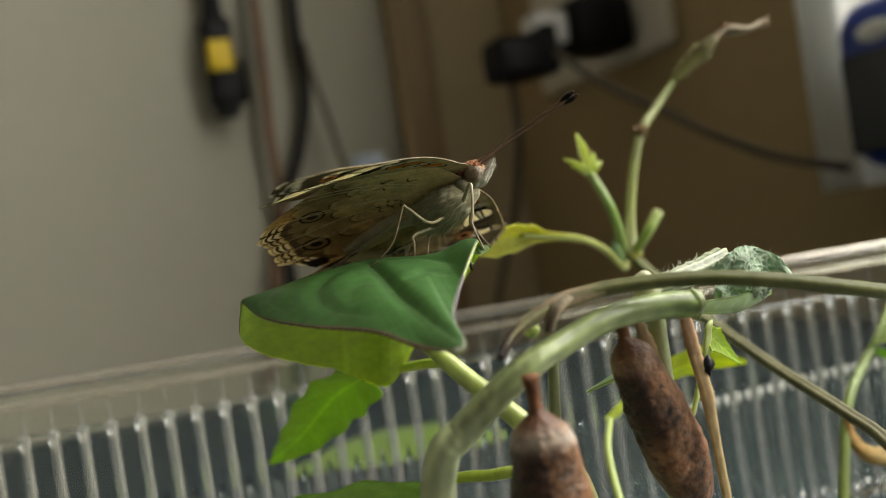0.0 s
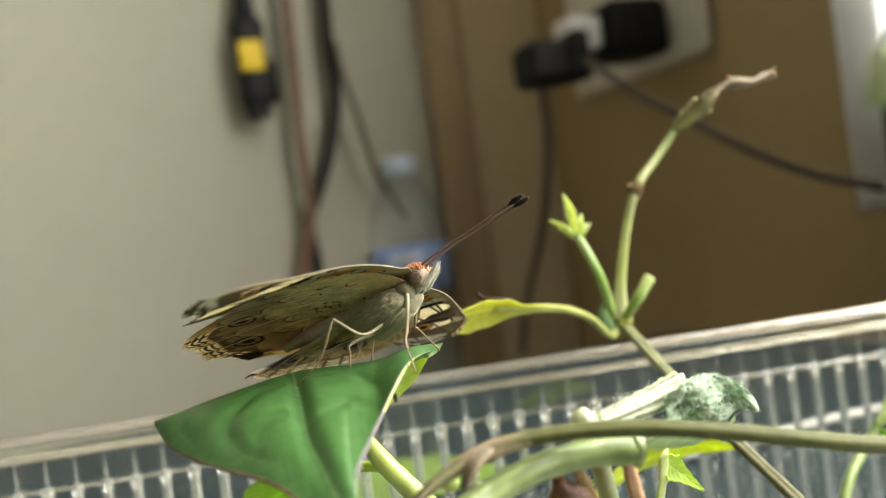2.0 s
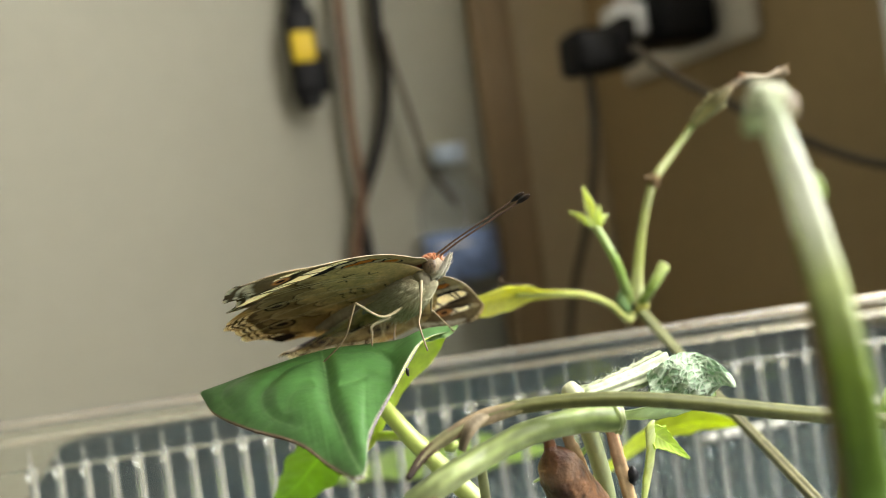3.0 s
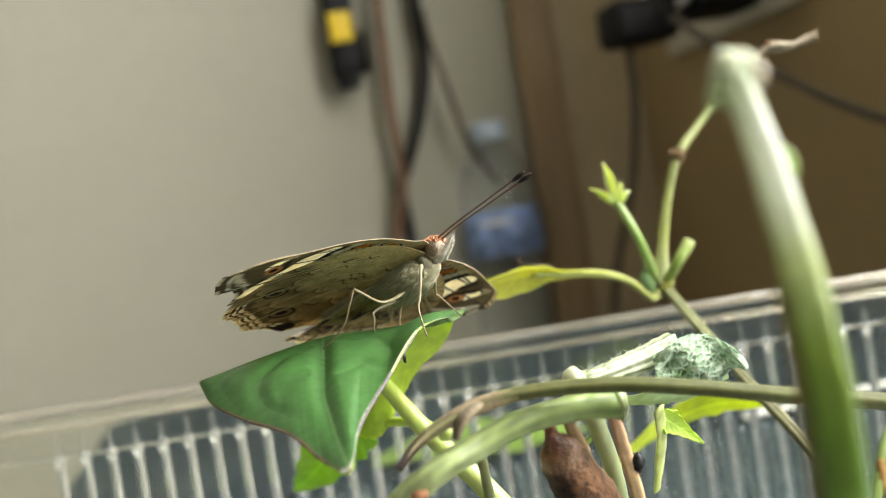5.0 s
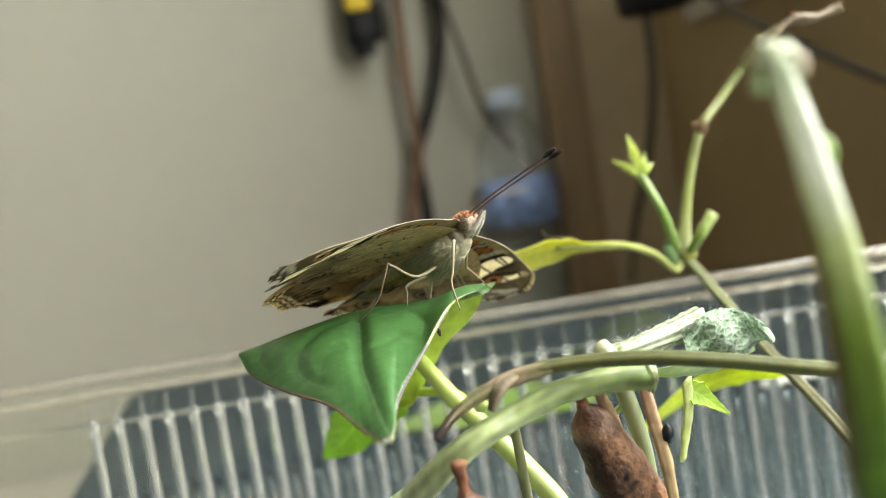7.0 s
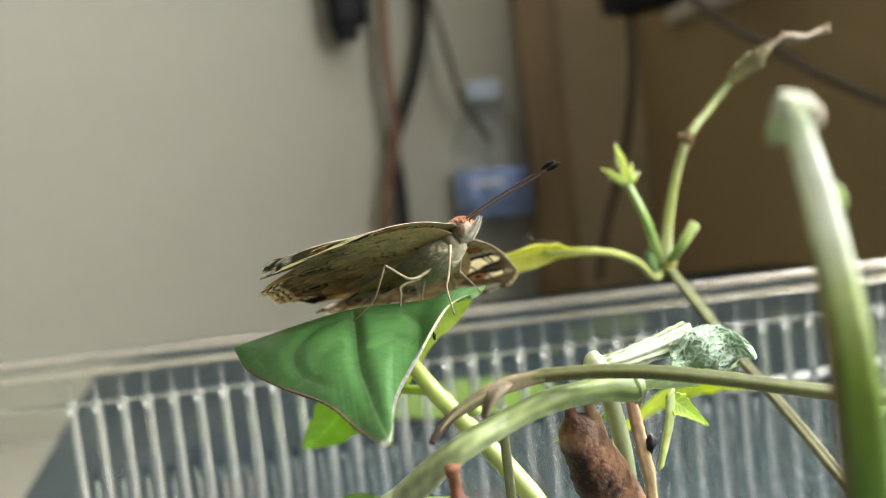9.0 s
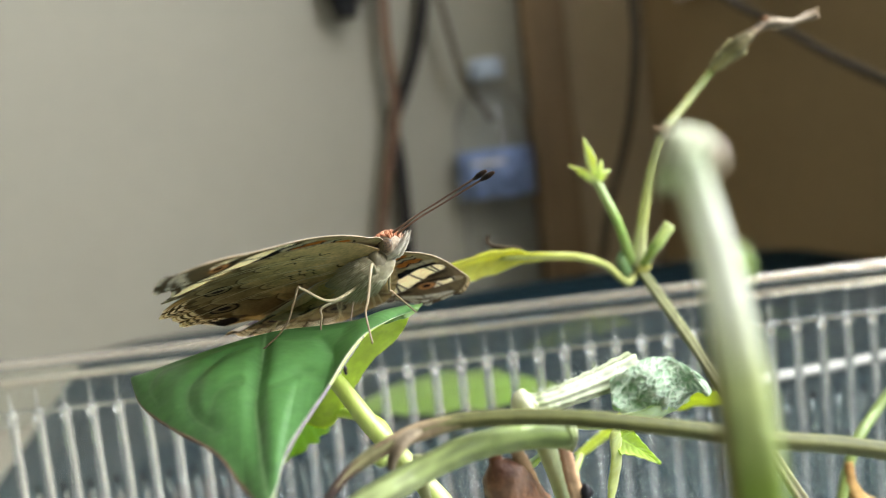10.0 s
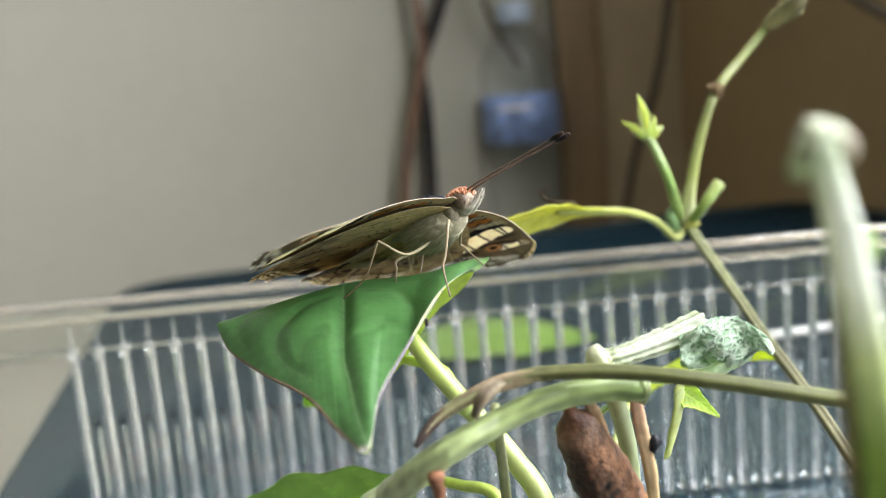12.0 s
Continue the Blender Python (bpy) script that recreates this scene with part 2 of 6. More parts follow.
def sheet(name, grid, thick, top, bottom, material, parent, label="", wrap=False):
    """A thin two-sided sheet from a grid of points (nu, nv, 3), with its own tints above and below."""
    nu, nv = grid.shape[:2]
    du, dv = np.gradient(grid, axis=0), np.gradient(grid, axis=1)
    nn = np.cross(du, dv)
    nn /= np.linalg.norm(nn, axis=2, keepdims=True) + 1e-12
    a, b = (grid + nn * thick / 2).reshape(-1, 3), (grid - nn * thick / 2).reshape(-1, 3)
    i, j = np.meshgrid(np.arange(nu - 1), np.arange(nv - 1), indexing="ij")
    q = np.stack([i * nv + j, (i + 1) * nv + j, (i + 1) * nv + j + 1, i * nv + j + 1], -1).reshape(-1, 4)
    rim = np.r_[np.arange(nv), np.arange(1, nu) * nv + nv - 1, (nu - 1) * nv + np.arange(nv - 2, -1, -1), np.arange(nu - 2, 0, -1) * nv]
    nxt, off = np.roll(rim, -1), nu * nv
    faces = np.r_[q, q[:, ::-1] + off, np.stack([nxt, rim, rim + off, nxt + off], -1)]
    me = bpy.data.meshes.new(name)
    me.from_pydata(np.r_[a, b].tolist(), [], faces.tolist())
    col = np.ones((2 * off, 4), np.float32)
    col[:off, :3], col[off:, :3] = top.reshape(-1, 3), bottom.reshape(-1, 3)
    at = me.attributes.new("tint", "FLOAT_COLOR", "POINT")
    at.data.foreach_set("color", col.ravel())
    me.polygons.foreach_set("use_smooth", np.ones(len(faces), bool))
    me.materials.append(material)
    me.validate()
    ob = new(name, me)
    ob.parent = parent
    if label:
        ob["label"] = label
    return ob


def blob(radii, at, tint, seg=16, rough=0.0, m=None, seed=0, bm=None, tip=None):
    """A rounded lump with its own tint (tip: tint at its +x end)."""
    bm = bm or bmesh.new()
    lay = tint_layer(bm)
    mm = (m or Matrix()) @ Matrix.Translation(at)
    made = bmesh.ops.create_uvsphere(bm, u_segments=seg, v_segments=seg // 2 + 2, radius=1)["verts"]
    for v in made:
        k = 1 + rough * noise.noise(v.co * 2.2 + Vector((seed * 3.1, 0, 0)))
        f = (v.co.x + 1) / 2
        v[lay] = (*(lerp((tint, tip), f) if tip else tint), 1)
        v.co = mm @ Vector((v.co.x * radii[0] * k, v.co.y * radii[1] * k, v.co.z * radii[2] * k))
    return bm


# ---- the room ----
def slab(name, x0, x1, y0, y1, z0, z1, material, label, category="wall"):
    ob = finish(name, bm_box(x0, x1, y0, y1, z0, z1), material, smooth=False)
    ob.matrix_world = ROOM
    return tagged(ob, label, category, kind="structure")


def make_room():
    slab("floor", -2.7, 0.1, -3.4, 0.1, -0.1, 0.0, FLOOR, "brown boarded floor of the room", "floor")
    slab("ceiling", -2.7, 0.1, -3.4, 0.1, 2.5, 2.6, CEIL, "plain white painted ceiling", "ceiling")
    slab("wall_north", -2.7, 0.1, 0.0, 0.1, 0.0, 2.5, WALL, "beige painted wall with hanging cables")
    slab("wall_west", -2.8, -2.7, -3.4, 0.1, 0.0, 2.5, WALL, "plain beige painted wall")
    slab("wall_south", -2.7, 0.1, -3.5, -3.4, 0.0, 2.5, WALL, "plain beige painted wall")
    # window wall: four pieces round the opening, joined
    bm = bmesh.new()
    for y0, y1, z0, z1 in ((WIN_Y1, 0.0, 0, 2.5), (-3.4, WIN_Y0, 0, 2.5), (WIN_Y0, WIN_Y1, 0, WIN_Z0), (WIN_Y0, WIN_Y1, WIN_Z1, 2.5)):
        bmesh.ops.create_cube(bm, size=1, matrix=Matrix.Translation((0.05, (y0 + y1) / 2, (z0 + z1) / 2)) @ Matrix.Diagonal((0.1, y1 - y0, z1 - z0, 1)))
    ob = finish("wall_east", bm, WALL_TAN, smooth=False)
    ob.matrix_world = ROOM
    tagged(ob, "tan painted wall with a window and a socket", "wall", kind="structure")
    # window frame
    w = thing("window_1", "white painted window frame with a clear pane", "window", m=ROOM @ pose(0, 0, WIN_Z0), kind="structure")
    h = WIN_Z1 - WIN_Z0
    fw = 0.075
    for y0, y1, z0, z1 in ((WIN_Y1 - 0.005, WIN_Y1 + 0.012, -0.02, h + fw), (WIN_Y0 - fw, WIN_Y0 + 0.005, -fw, h + fw),
                           (WIN_Y0 + 0.005, WIN_Y1 - 0.005, -0.02, 0.005), (WIN_Y0 + 0.005, WIN_Y1 - 0.005, h - 0.005, h + fw)):
        part("frame", bm_box(-0.022, -0.002, y0, y1, z0, z1, 0.004), WHITE, w)
    pane = part("pane", bm_box(0.085, 0.089, WIN_Y0, WIN_Y1, 0, h), clear("window_glass", 0.0, (1, 1, 1), 1.45), w, smooth=False)
    pane.visible_shadow = False
    # white curtain gathered at the window's edge
    c = thing("curtain", "white thin curtain gathered at the window edge", "curtain", m=ROOM @ pose(-0.034, -0.468, 0.90))
    yy, zz = np.meshgrid(np.linspace(0.084, -0.10, 120), np.linspace(0, 1.32, 50), indexing="ij")
    xx = 0.006 * np.sin((yy + 0.01 * np.sin(zz * 3)) * 210) * (1 - 0.2 * zz) - 0.004 * np.sin(yy * 60 + zz)
    cloth = np.ones(yy.shape + (3,)) * np.array((0.86, 0.87, 0.86))
    sheet("cloth", np.stack([xx, yy + 0.006 * np.sin(zz * 4), zz], -1), 0.0008, cloth, cloth, CLOTH, c)
    part("hem", tube([(0.0, 0.084, 0.004), (0.004, 0.03, 0.003), (-0.004, -0.03, 0.003), (0.0, -0.10, 0.004)], (0.003,), 40, 8, ((0.8, 0.8, 0.78),)), CLOTH, c)
    # thin tan panel added over the beige wall, warming its grey corner strip
    b = finish("trim", bm_box(-0.0755, -0.0008, -0.006, -0.001, 0.1, 2.498, 0.001), CORNER_TAN, smooth=False)
    b.matrix_world = ROOM
    tagged(b, "thin tan panel added over the beige wall in its corner", "trim", kind="structure")
    # upright wooden batten near the corner
    b = finish("trim", bm_box(-0.113, -0.076, -0.018, -0.002, 0.1, 2.498, 0.005), TRIM, smooth=False)
    b.matrix_world = ROOM
    tagged(b, "upright brown wooden batten on the beige wall", "trim", kind="structure")


# ---- things of the background ----
TOP = 0.750


def make_table():
    t = thing("table", "cream laminate table against the wall", "table", m=ROOM @ pose(-0.75, -0.5, 0))
    part("tabletop", bm_box(-0.75, 0.73, -0.62, 0.49, TOP - 0.03, TOP, 0.003), TABLE, t)
    for x in (-0.68, 0.66):
        for y in (-0.55, 0.42):
            part("leg", bm_box(x - 0.025, x + 0.025, y - 0.025, y + 0.025, 0.0, TOP - 0.0305, 0.004), WHITE, t)


def make_case():
    """Dark flat case under the box, its lid finely ridged."""
    t = thing("storage_case", "dark navy plastic case with a finely ridged lid, on the table", "case", m=ROOM @ pose(-0.25, -0.60, TOP))
    x0, x1, y0, y1, r, h = -0.190, 0.190, -0.36, 0.333, 0.03, 0.0905

    def rounded(z0, z1, d):
        bm = bmesh.new()
        pts = []
        for cx, cy, a0 in ((x1 - r, y1 - r, 0), (x0 + r, y1 - r, 90), (x0 + r, y0 + r, 180), (x1 - r, y0 + r, 270)):
            for k in range(9):
                a = radians(a0 + 11.25 * k)
                pts.append((cx + (r + d) * math.cos(a), cy + (r + d) * math.sin(a)))
        lo, hi = [bm.verts.new((x, y, z0)) for x, y in pts], [bm.verts.new((x, y, z1)) for x, y in pts]
        bm.faces.new(hi), bm.faces.new(lo[::-1])
        for k in range(len(pts)):
            bm.faces.new((lo[k], lo[(k + 1) % len(pts)], hi[(k + 1) % len(pts)], hi[k]))
        return bm
    part("body", rounded(0.0, 0.066, -0.003), MAT, t, smooth=False)
    part("lid", rounded(0.0663, h, 0.0), MAT, t, smooth=False)
    bm = bmesh.new()
    for k in range(150):
        y = y0 + 0.035 + k * 0.0042
        bmesh.ops.create_cube(bm, size=1, matrix=Matrix.Translation(((x0 + x1) / 2, y, h + 0.0003)) @ Matrix.Diagonal((x1 - x0 - 0.03, 0.0018, 0.0007, 1)))
    tagged(part("ridging", bm, MAT, t, smooth=False), kind="stuff")


def spin(profile, seg=36):
    bm = bmesh.new()
    rings = [[bm.verts.new((r * math.cos(2 * math.pi * k / seg), r * math.sin(2 * math.pi * k / seg), z)) for k in range(seg)] for r, z in profile]
    for a, b in zip(rings, rings[1:]):
        for k in range(seg):
            bm.faces.new((a[k], a[(k + 1) % seg], b[(k + 1) % seg], b[k]))
    bm.faces.new(rings[0][::-1])
    bm.faces.new(rings[-1])
    return bm


def make_bottle():
    t = thing("water_bottle", "clear plastic water bottle with blue label, on the table", "bottle", (-0.050, 0.775, TOP))
    outer = [(0.024, 0.0), (0.029, 0.004), (0.0305, 0.012)]
    for k in range(9):
        outer += [(0.0305, 0.02 + k * 0.010), (0.0292, 0.025 + k * 0.010)]
    outer += [(0.0305, 0.112), (0.0305, 0.178), (0.0285, 0.190), (0.0205, 0.205), (0.0130, 0.215), (0.0118, 0.222)]
    inner = [(r - 0.0006, z) for r, z in reversed(outer[2:])] + [(0.022, 0.003)]
    part("body", spin(outer + inner), PET, t).visible_shadow = False
    part("label_band", spin([(0.0309, 0.126), (0.0311, 0.126), (0.0311, 0.164), (0.0309, 0.164)]), LABEL_BLUE, t, "blue printed label")
    for z, w, a in ((0.152, 0.9, 265),):
        bm = bmesh.new()
        for k in range(9):
            b = radians(a) + w * (k / 8 - 0.5)
            for dz in (0, 0.004):
                bm.verts.new((0.03125 * math.cos(b), 0.03125 * math.sin(b), z + dz))
        bm.verts.ensure_lookup_table()
        for k in range(8):
            bm.faces.new([bm.verts[2 * k + q] for q in (0, 2, 3, 1)])
        part("print", bm, PALE, t, "white unreadable print")
    part("cap", spin([(0.013, 0.219), (0.0142, 0.220), (0.0142, 0.234), (0.013, 0.2355)]), CAP_BLUE, t, "pale blue screw cap")


def cable(name, pts, r, material, label, n=48, m=None):
    t = thing(name, label, "cable", m=ROOM @ pose(*pts[-1]))
    o = Vector(pts[-1])
    part("cord", tube([Vector(p) - o for p in pts], (r,), n, 10), material, t)
    return t


def make_wall_things():
    cable("power_cable", [(-0.223, -0.022, 1.149), (-0.223, -0.022, 1.123), (-0.225, -0.022, 1.057), (-0.227, -0.022, 1.008), (-0.226, -0.022, 0.972), (-0.227, -0.022, 0.946), (-0.236, -0.022, 0.912), (-0.248, -0.022, 0.861), (-0.254, -0.022, 0.818)], 0.0042, BROWN_CABLE, "brown and black twisted cable hanging down the wall")
    cable("power_cable", [(-0.189, -0.016, 1.151), (-0.191, -0.016, 1.124), (-0.193, -0.016, 1.078), (-0.192, -0.016, 1.042), (-0.203, -0.016, 0.998), (-0.220, -0.016, 0.959), (-0.228, -0.016, 0.942), (-0.226, -0.016, 0.910), (-0.227, -0.016, 0.857), (-0.231, -0.016, 0.813)], 0.0050, CHARCOAL, "thick charcoal cable hanging down the wall")
    cable("thin_cable", [(-0.191, -0.030, 1.079), (-0.189, -0.030, 1.057), (-0.181, -0.030, 1.020), (-0.173, -0.030, 0.979), (-0.165, -0.030, 0.960), (-0.151, -0.030, 0.936)], 0.0022, GREY_CABLE, "thin dark grey cable hanging in a curve")
    # black adapter hanging with a yellow sticker
    t = thing("cable_adapter", "black plastic cable adapter with yellow sticker, hanging on the wall", "adapter", m=ROOM @ pose(-0.2555, -0.020, 1.030, 0, -1, 0))
    part("body", bm_box(-0.012, 0.012, -0.012, 0.010, 0.004, 0.072, 0.005, 3), BLACK, t)
    part("nose", bm_box(-0.009, 0.009, -0.009, 0.008, -0.004, 0.006, 0.003), BLACK, t)
    part("neck", tube([(0.0, 0, 0.070), (0.001, 0, 0.10), (0.002, 0, 0.16)], (0.009, 0.006, 0.004), 16, 12), BLACK, t)
    part("sticker", bm_box(-0.0105, 0.0075, -0.0145, -0.0122, 0.030, 0.053, 0.0006), YELLOW, t, "plain yellow sticker")
    part("bulge", bm_box(0.008, 0.018, -0.008, 0.008, 0.006, 0.040, 0.004), BLACK, t)
    # socket plate
    s = thing("wall_socket", "ivory plastic double wall socket plate", "socket", m=ROOM @ pose(0, -0.155, 1.055))
    part("plate", bm_box(-0.010, -0.001, -0.092, 0.083, -0.044, 0.044, 0.004), IVORY, s)
    for y in (-0.05, 0.04):
        part("outlet", bm_box(-0.012, -0.009, y - 0.018, y + 0.018, -0.02, 0.02, 0.002), IVORY, s)
    # charger on the socket
    c = thing("phone_charger", "black plastic charger plugged into the wall socket", "charger", m=ROOM @ pose(-0.012, -0.196, 1.036))
    part("body", bm_box(-0.046, 0.0, -0.022, 0.022, -0.019, 0.019, 0.008, 4), BLACK, c)
    part("usb_plug", bm_box(-0.072, -0.0462, -0.011, 0.011, -0.011, 0.011, 0.003), PALE, c, "white cable plug")
    # second plug with cords
    p = thing("black_plug", "black angled plug with a hanging cord", "plug", m=ROOM @ pose(-0.080, -0.205, 1.016))
    part("body", bm_box(-0.040, -0.004, -0.016, 0.016, -0.014, 0.014, 0.006, 3), BLACK, p)
    part("collar", bm_box(-0.006, 0.006, -0.012, 0.012, -0.012, 0.020, 0.003), BLACK, p)
    cable("hanging_cord", [(-0.100, -0.192, 1.005), (-0.100, -0.191, 0.975), (-0.100, -0.182, 0.946), (-0.100, -0.162, 0.909), (-0.100, -0.126, 0.865), (-0.100, -0.102, 0.822)], 0.0028, GREY_CABLE, "thin black cord hanging from the plug")
    cable("grey_cable", [(-0.100, -0.254, 1.008), (-0.090, -0.288, 0.980), (-0.080, -0.314, 0.962), (-0.070, -0.345, 0.941), (-0.060, -0.380, 0.922), (-0.050, -0.415, 0.910)], 0.0024, GREY_CABLE, "grey cable running to the blue adapter")
    # blue adapter on the window frame
    b = thing("blue_adapter", "glossy blue plastic adapter with dark front on the window frame", "adapter", m=ROOM @ pose(-0.038, -0.477, 0.940))
    part("body", bm_box(-0.036, -0.001, -0.042, 0.042, -0.034, 0.040, 0.016, 4), BLUE, b)
    part("front", bm_box(-0.0385, -0.0362, -0.034, 0.032, -0.026, 0.016, 0.0010), NAVY, b, "dark blue front panel")
    # upper oval is a flat white blob standing in for a reflection
    part("spot", blob((0.0012, 0.0100, 0.0045), (0, 0, 0), (0.7, 0.7, 0.7), 20, m=Matrix.Translation((-0.0360, 0.014, 0.0235))), PALE, b, "white oval put in for a reflection")
    part("spot", blob((0.0012, 0.0060, 0.0062), (0, 0, 0), (0.7, 0.7, 0.7), 20, m=Matrix.Translation((-0.0388, -0.001, 0.0030))), PALE, b, "white round spot")


# ---- the ribbed box ----
BOX = pose(0, 0.171, 0.8415, 0, 0, 11)


def make_box():
    """Clear ribbed plastic box: lip, panels, ribs, base. Local x along its far wall, -y towards the camera."""
    t = thing("plastic_box", "clear ribbed plastic box with a rolled lip, holding plant cuttings", "box", m=BOX)
    x0, x1, y0, h, w = -0.125, 0.150, -0.262, 0.0481, 0.0011
    out = []
    # far wall, side walls, near wall, floor
    out.append(part("panel", bm_box(x0, x1, -w / 2, w / 2, 0.001, h - 0.003), ACRYLIC, t, smooth=False))
    out.append(part("panel", bm_box(x0, x1, y0 - w / 2, y0 + w / 2, 0.001, 0.030), ACRYLIC, t, smooth=False))
    for x in (x0, x1):
        out.append(part("panel", bm_box(x - w / 2, x + w / 2, y0 + w, -w, 0.001, 0.030), ACRYLIC, t, smooth=False))
    out.append(part("base", bm_box(x0 + w, x1 - w, y0 + w, -w, 0.0003, 0.0015), BASE, t, smooth=False))
    # rolled lip of the far wall: top bead and lower bead
    for z, r in ((h - 0.0008, 0.0009), (h - 0.0036, 0.0006)):
        bm = tube([(x0, 0.0008, z), ((x0 + x1) / 2, 0.0008, z), (x1, 0.0008, z)], (r,), 30, 10)
        out.append(part("lip", bm, LIP, t))
    bm = bm_box(x0, x1, -0.0004, 0.0030, h - 0.0034, h - 0.0010, 0.0003)
    out.append(part("lip", bm, ACRYLIC, t, smooth=False))
    # step line where the ribs begin
    out.append(part("step", tube([(x0, -0.0010, 0.0393), (0, -0.0010, 0.0393), (x1, -0.0010, 0.0393)], (0.0004,), 30, 8), ACRYLIC, t))

    def rib(z0, z1, r, depth, bead=0.0, n=12):
        bm = bmesh.new()
        prof = []
        for i in range(n + 1):
            f = i / n
            z = z0 + (z1 - z0) * f
            k = min(1.0, (1 - f) * 7) ** 0.5 if f > 0.85 else 1.0
            k += 0.55 * math.exp(-((z - bead) / 0.0007) ** 2) if bead else 0.0
            k *= 0.35 if bead and z > bead + 0.0008 else 1.0
            prof.append((z, r * max(k, 0.12)))
        rings = [[bm.verts.new((math.cos(math.pi * (j / 8) + math.pi) * rr, math.sin(math.pi * (j / 8) + math.pi) * rr * depth - w / 2 - 0.00005, z)) for j in range(9)] for z, rr in prof]
        for a, b in zip(rings, rings[1:]):
            for j in range(8):
                bm.faces.new((a[j], a[j + 1], b[j + 1], b[j]))
            bm.faces.new((a[8], a[0], b[0], b[8]))
        bm.faces.new(rings[0]), bm.faces.new(rings[-1])
        return bm
    first = part("rib", rib(0.002, 0.0440, 0.00076, 0.80, 0.0388, 60), RIB, t)
    lower = part("rib", rib(0.002, 0.0265, 0.00062, 0.6), BASE, t)
    first.location.x, lower.location.x = 0.0, 0.0023
    out += [first, lower]
    for k in range(-17, 32):
        if k:
            for src, dx in ((first, 0.0), (lower, 0.0023)):
                o = src.copy()
                scene.collection.objects.link(o)
                o.location.x = k * 0.0046 + dx
                out.append(o)
    for o in out:
        o.visible_shadow = False


def smooth_step(x, a, b):
    t = np.clip((x - a) / (b - a), 0, 1)
    return t * t * (3 - 2 * t)


def over(col, mask, tint):
    return col * (1 - mask[..., None]) + np.array(tint) * mask[..., None]


def soft_noise(f, u, k, seed):
    """Cheap smooth pattern noise from sines."""
    rs = np.random.RandomState(seed)
    out = np.zeros_like(f)
    for i in range(7):
        a, b, c = rs.uniform(-1, 1), rs.uniform(-1, 1), rs.uniform(0, 6.3)
        out += np.sin(k * (1 + 0.5 * i) * (a * f + b * u) + c) / (1 + 0.4 * i)
    return out / 3


# ---- plant pieces ----
def rowsof(points, n):
    return np.array([tuple(v) for v in curve(points, n)])


def leaf_fan(name, ridge, edge, n, m, thick, top, bottom, parent, bulge=0.0, label="", ripple=0.0, veins=(), material=None, wob=1.0):
    """A blade between a ridge line and an edge line; veins run from ridge to edge."""
    a, b = rowsof(ridge, n), rowsof(edge, n)
    v = np.linspace(0, 1, m)[None, :, None]
    along = np.linspace(0, 1, n)[:, None]
    b = b + (b - a) * wob * (0.006 * np.sin(along * 150) + 0.007 * np.sin(along * 61 + 1) + 0.006 * np.sin(along * 260 + 2))
    g = a[:, None] * (1 - v) + b[:, None] * v
    du, dv = np.gradient(g, axis=0), np.gradient(g, axis=1)
    nn = np.cross(du, dv)
    nn /= np.linalg.norm(nn, axis=2, keepdims=True) + 1e-9
    nn *= np.sign(nn[n // 2, m // 2, 2] + 1e-9)
    s, vv = np.linspace(0, 1, n)[:, None], np.linspace(0, 1, m)[None]
    # veins: lines in (s, v) with a strength each
    relief, vein = np.zeros((n, m)), np.zeros((n, m))
    for line, power, width in veins:
        q = rowsof([(x, y, 0) for x, y in line], 120)
        ij = np.clip(q[:, :2] * (n - 1, m - 1), 0, (n - 1.001, m - 1.001))
        k, fr = ij.astype(int), ij - ij.astype(int)
        row = lambda a: g[a, k[:, 1]] * (1 - fr[:, 1:]) + g[a, k[:, 1] + 1] * fr[:, 1:]
        on = row(k[:, 0]) * (1 - fr[:, :1]) + row(k[:, 0] + 1) * fr[:, :1]
        d = np.linalg.norm(g[:, :, None] - on[None, None], axis=3).min(axis=2)
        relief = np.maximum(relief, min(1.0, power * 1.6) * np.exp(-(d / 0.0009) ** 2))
        vein = np.maximum(vein, power * np.exp(-(d / width) ** 2))
    gx, gy = g[..., 0] * 1000, (g[..., 1] - g[..., 2]) * 700
    mott = soft_noise(gx, gy, 0.30, 11) * 0.5 + soft_noise(gx + 2 * np.sin(gy * 0.7), gy + 2 * np.sin(gx * 0.6), 0.9, 12) * 0.15
    g = g + nn * (bulge * np.sin(np.pi * vv) * np.sin(np.pi * s) + ripple * (0.5 - relief) * np.sin(np.pi * np.clip(vv, 0, 1) ** 0.8) + 0.00008 * mott * vv)[..., None]
    rim = np.clip((vv - 0.975) / 0.015, 0, 1) * np.ones((n, 1))
    # grooves tinted darker and bulges lighter: the quilting's shading put into the colour
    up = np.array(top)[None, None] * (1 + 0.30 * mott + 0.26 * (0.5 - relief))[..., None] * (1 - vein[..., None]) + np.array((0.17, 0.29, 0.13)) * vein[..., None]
    edge = np.where(s[..., None] < 0.52, np.array((0.12, 0.10, 0.06)), np.array((0.52, 0.52, 0.46)))
    up = up * (1 - rim[..., None]) + edge * rim[..., None]
    dn = np.array(bottom)[None, None] * (1 + 0.08 * mott + 0.3 * vein)[..., None]
    if nn[n // 2, m // 2] @ np.cross(du[n // 2, m // 2], dv[n // 2, m // 2]) < 0:
        up, dn = dn, up
    return sheet(name, g, thick, up, dn, material or LEAF, parent, label)


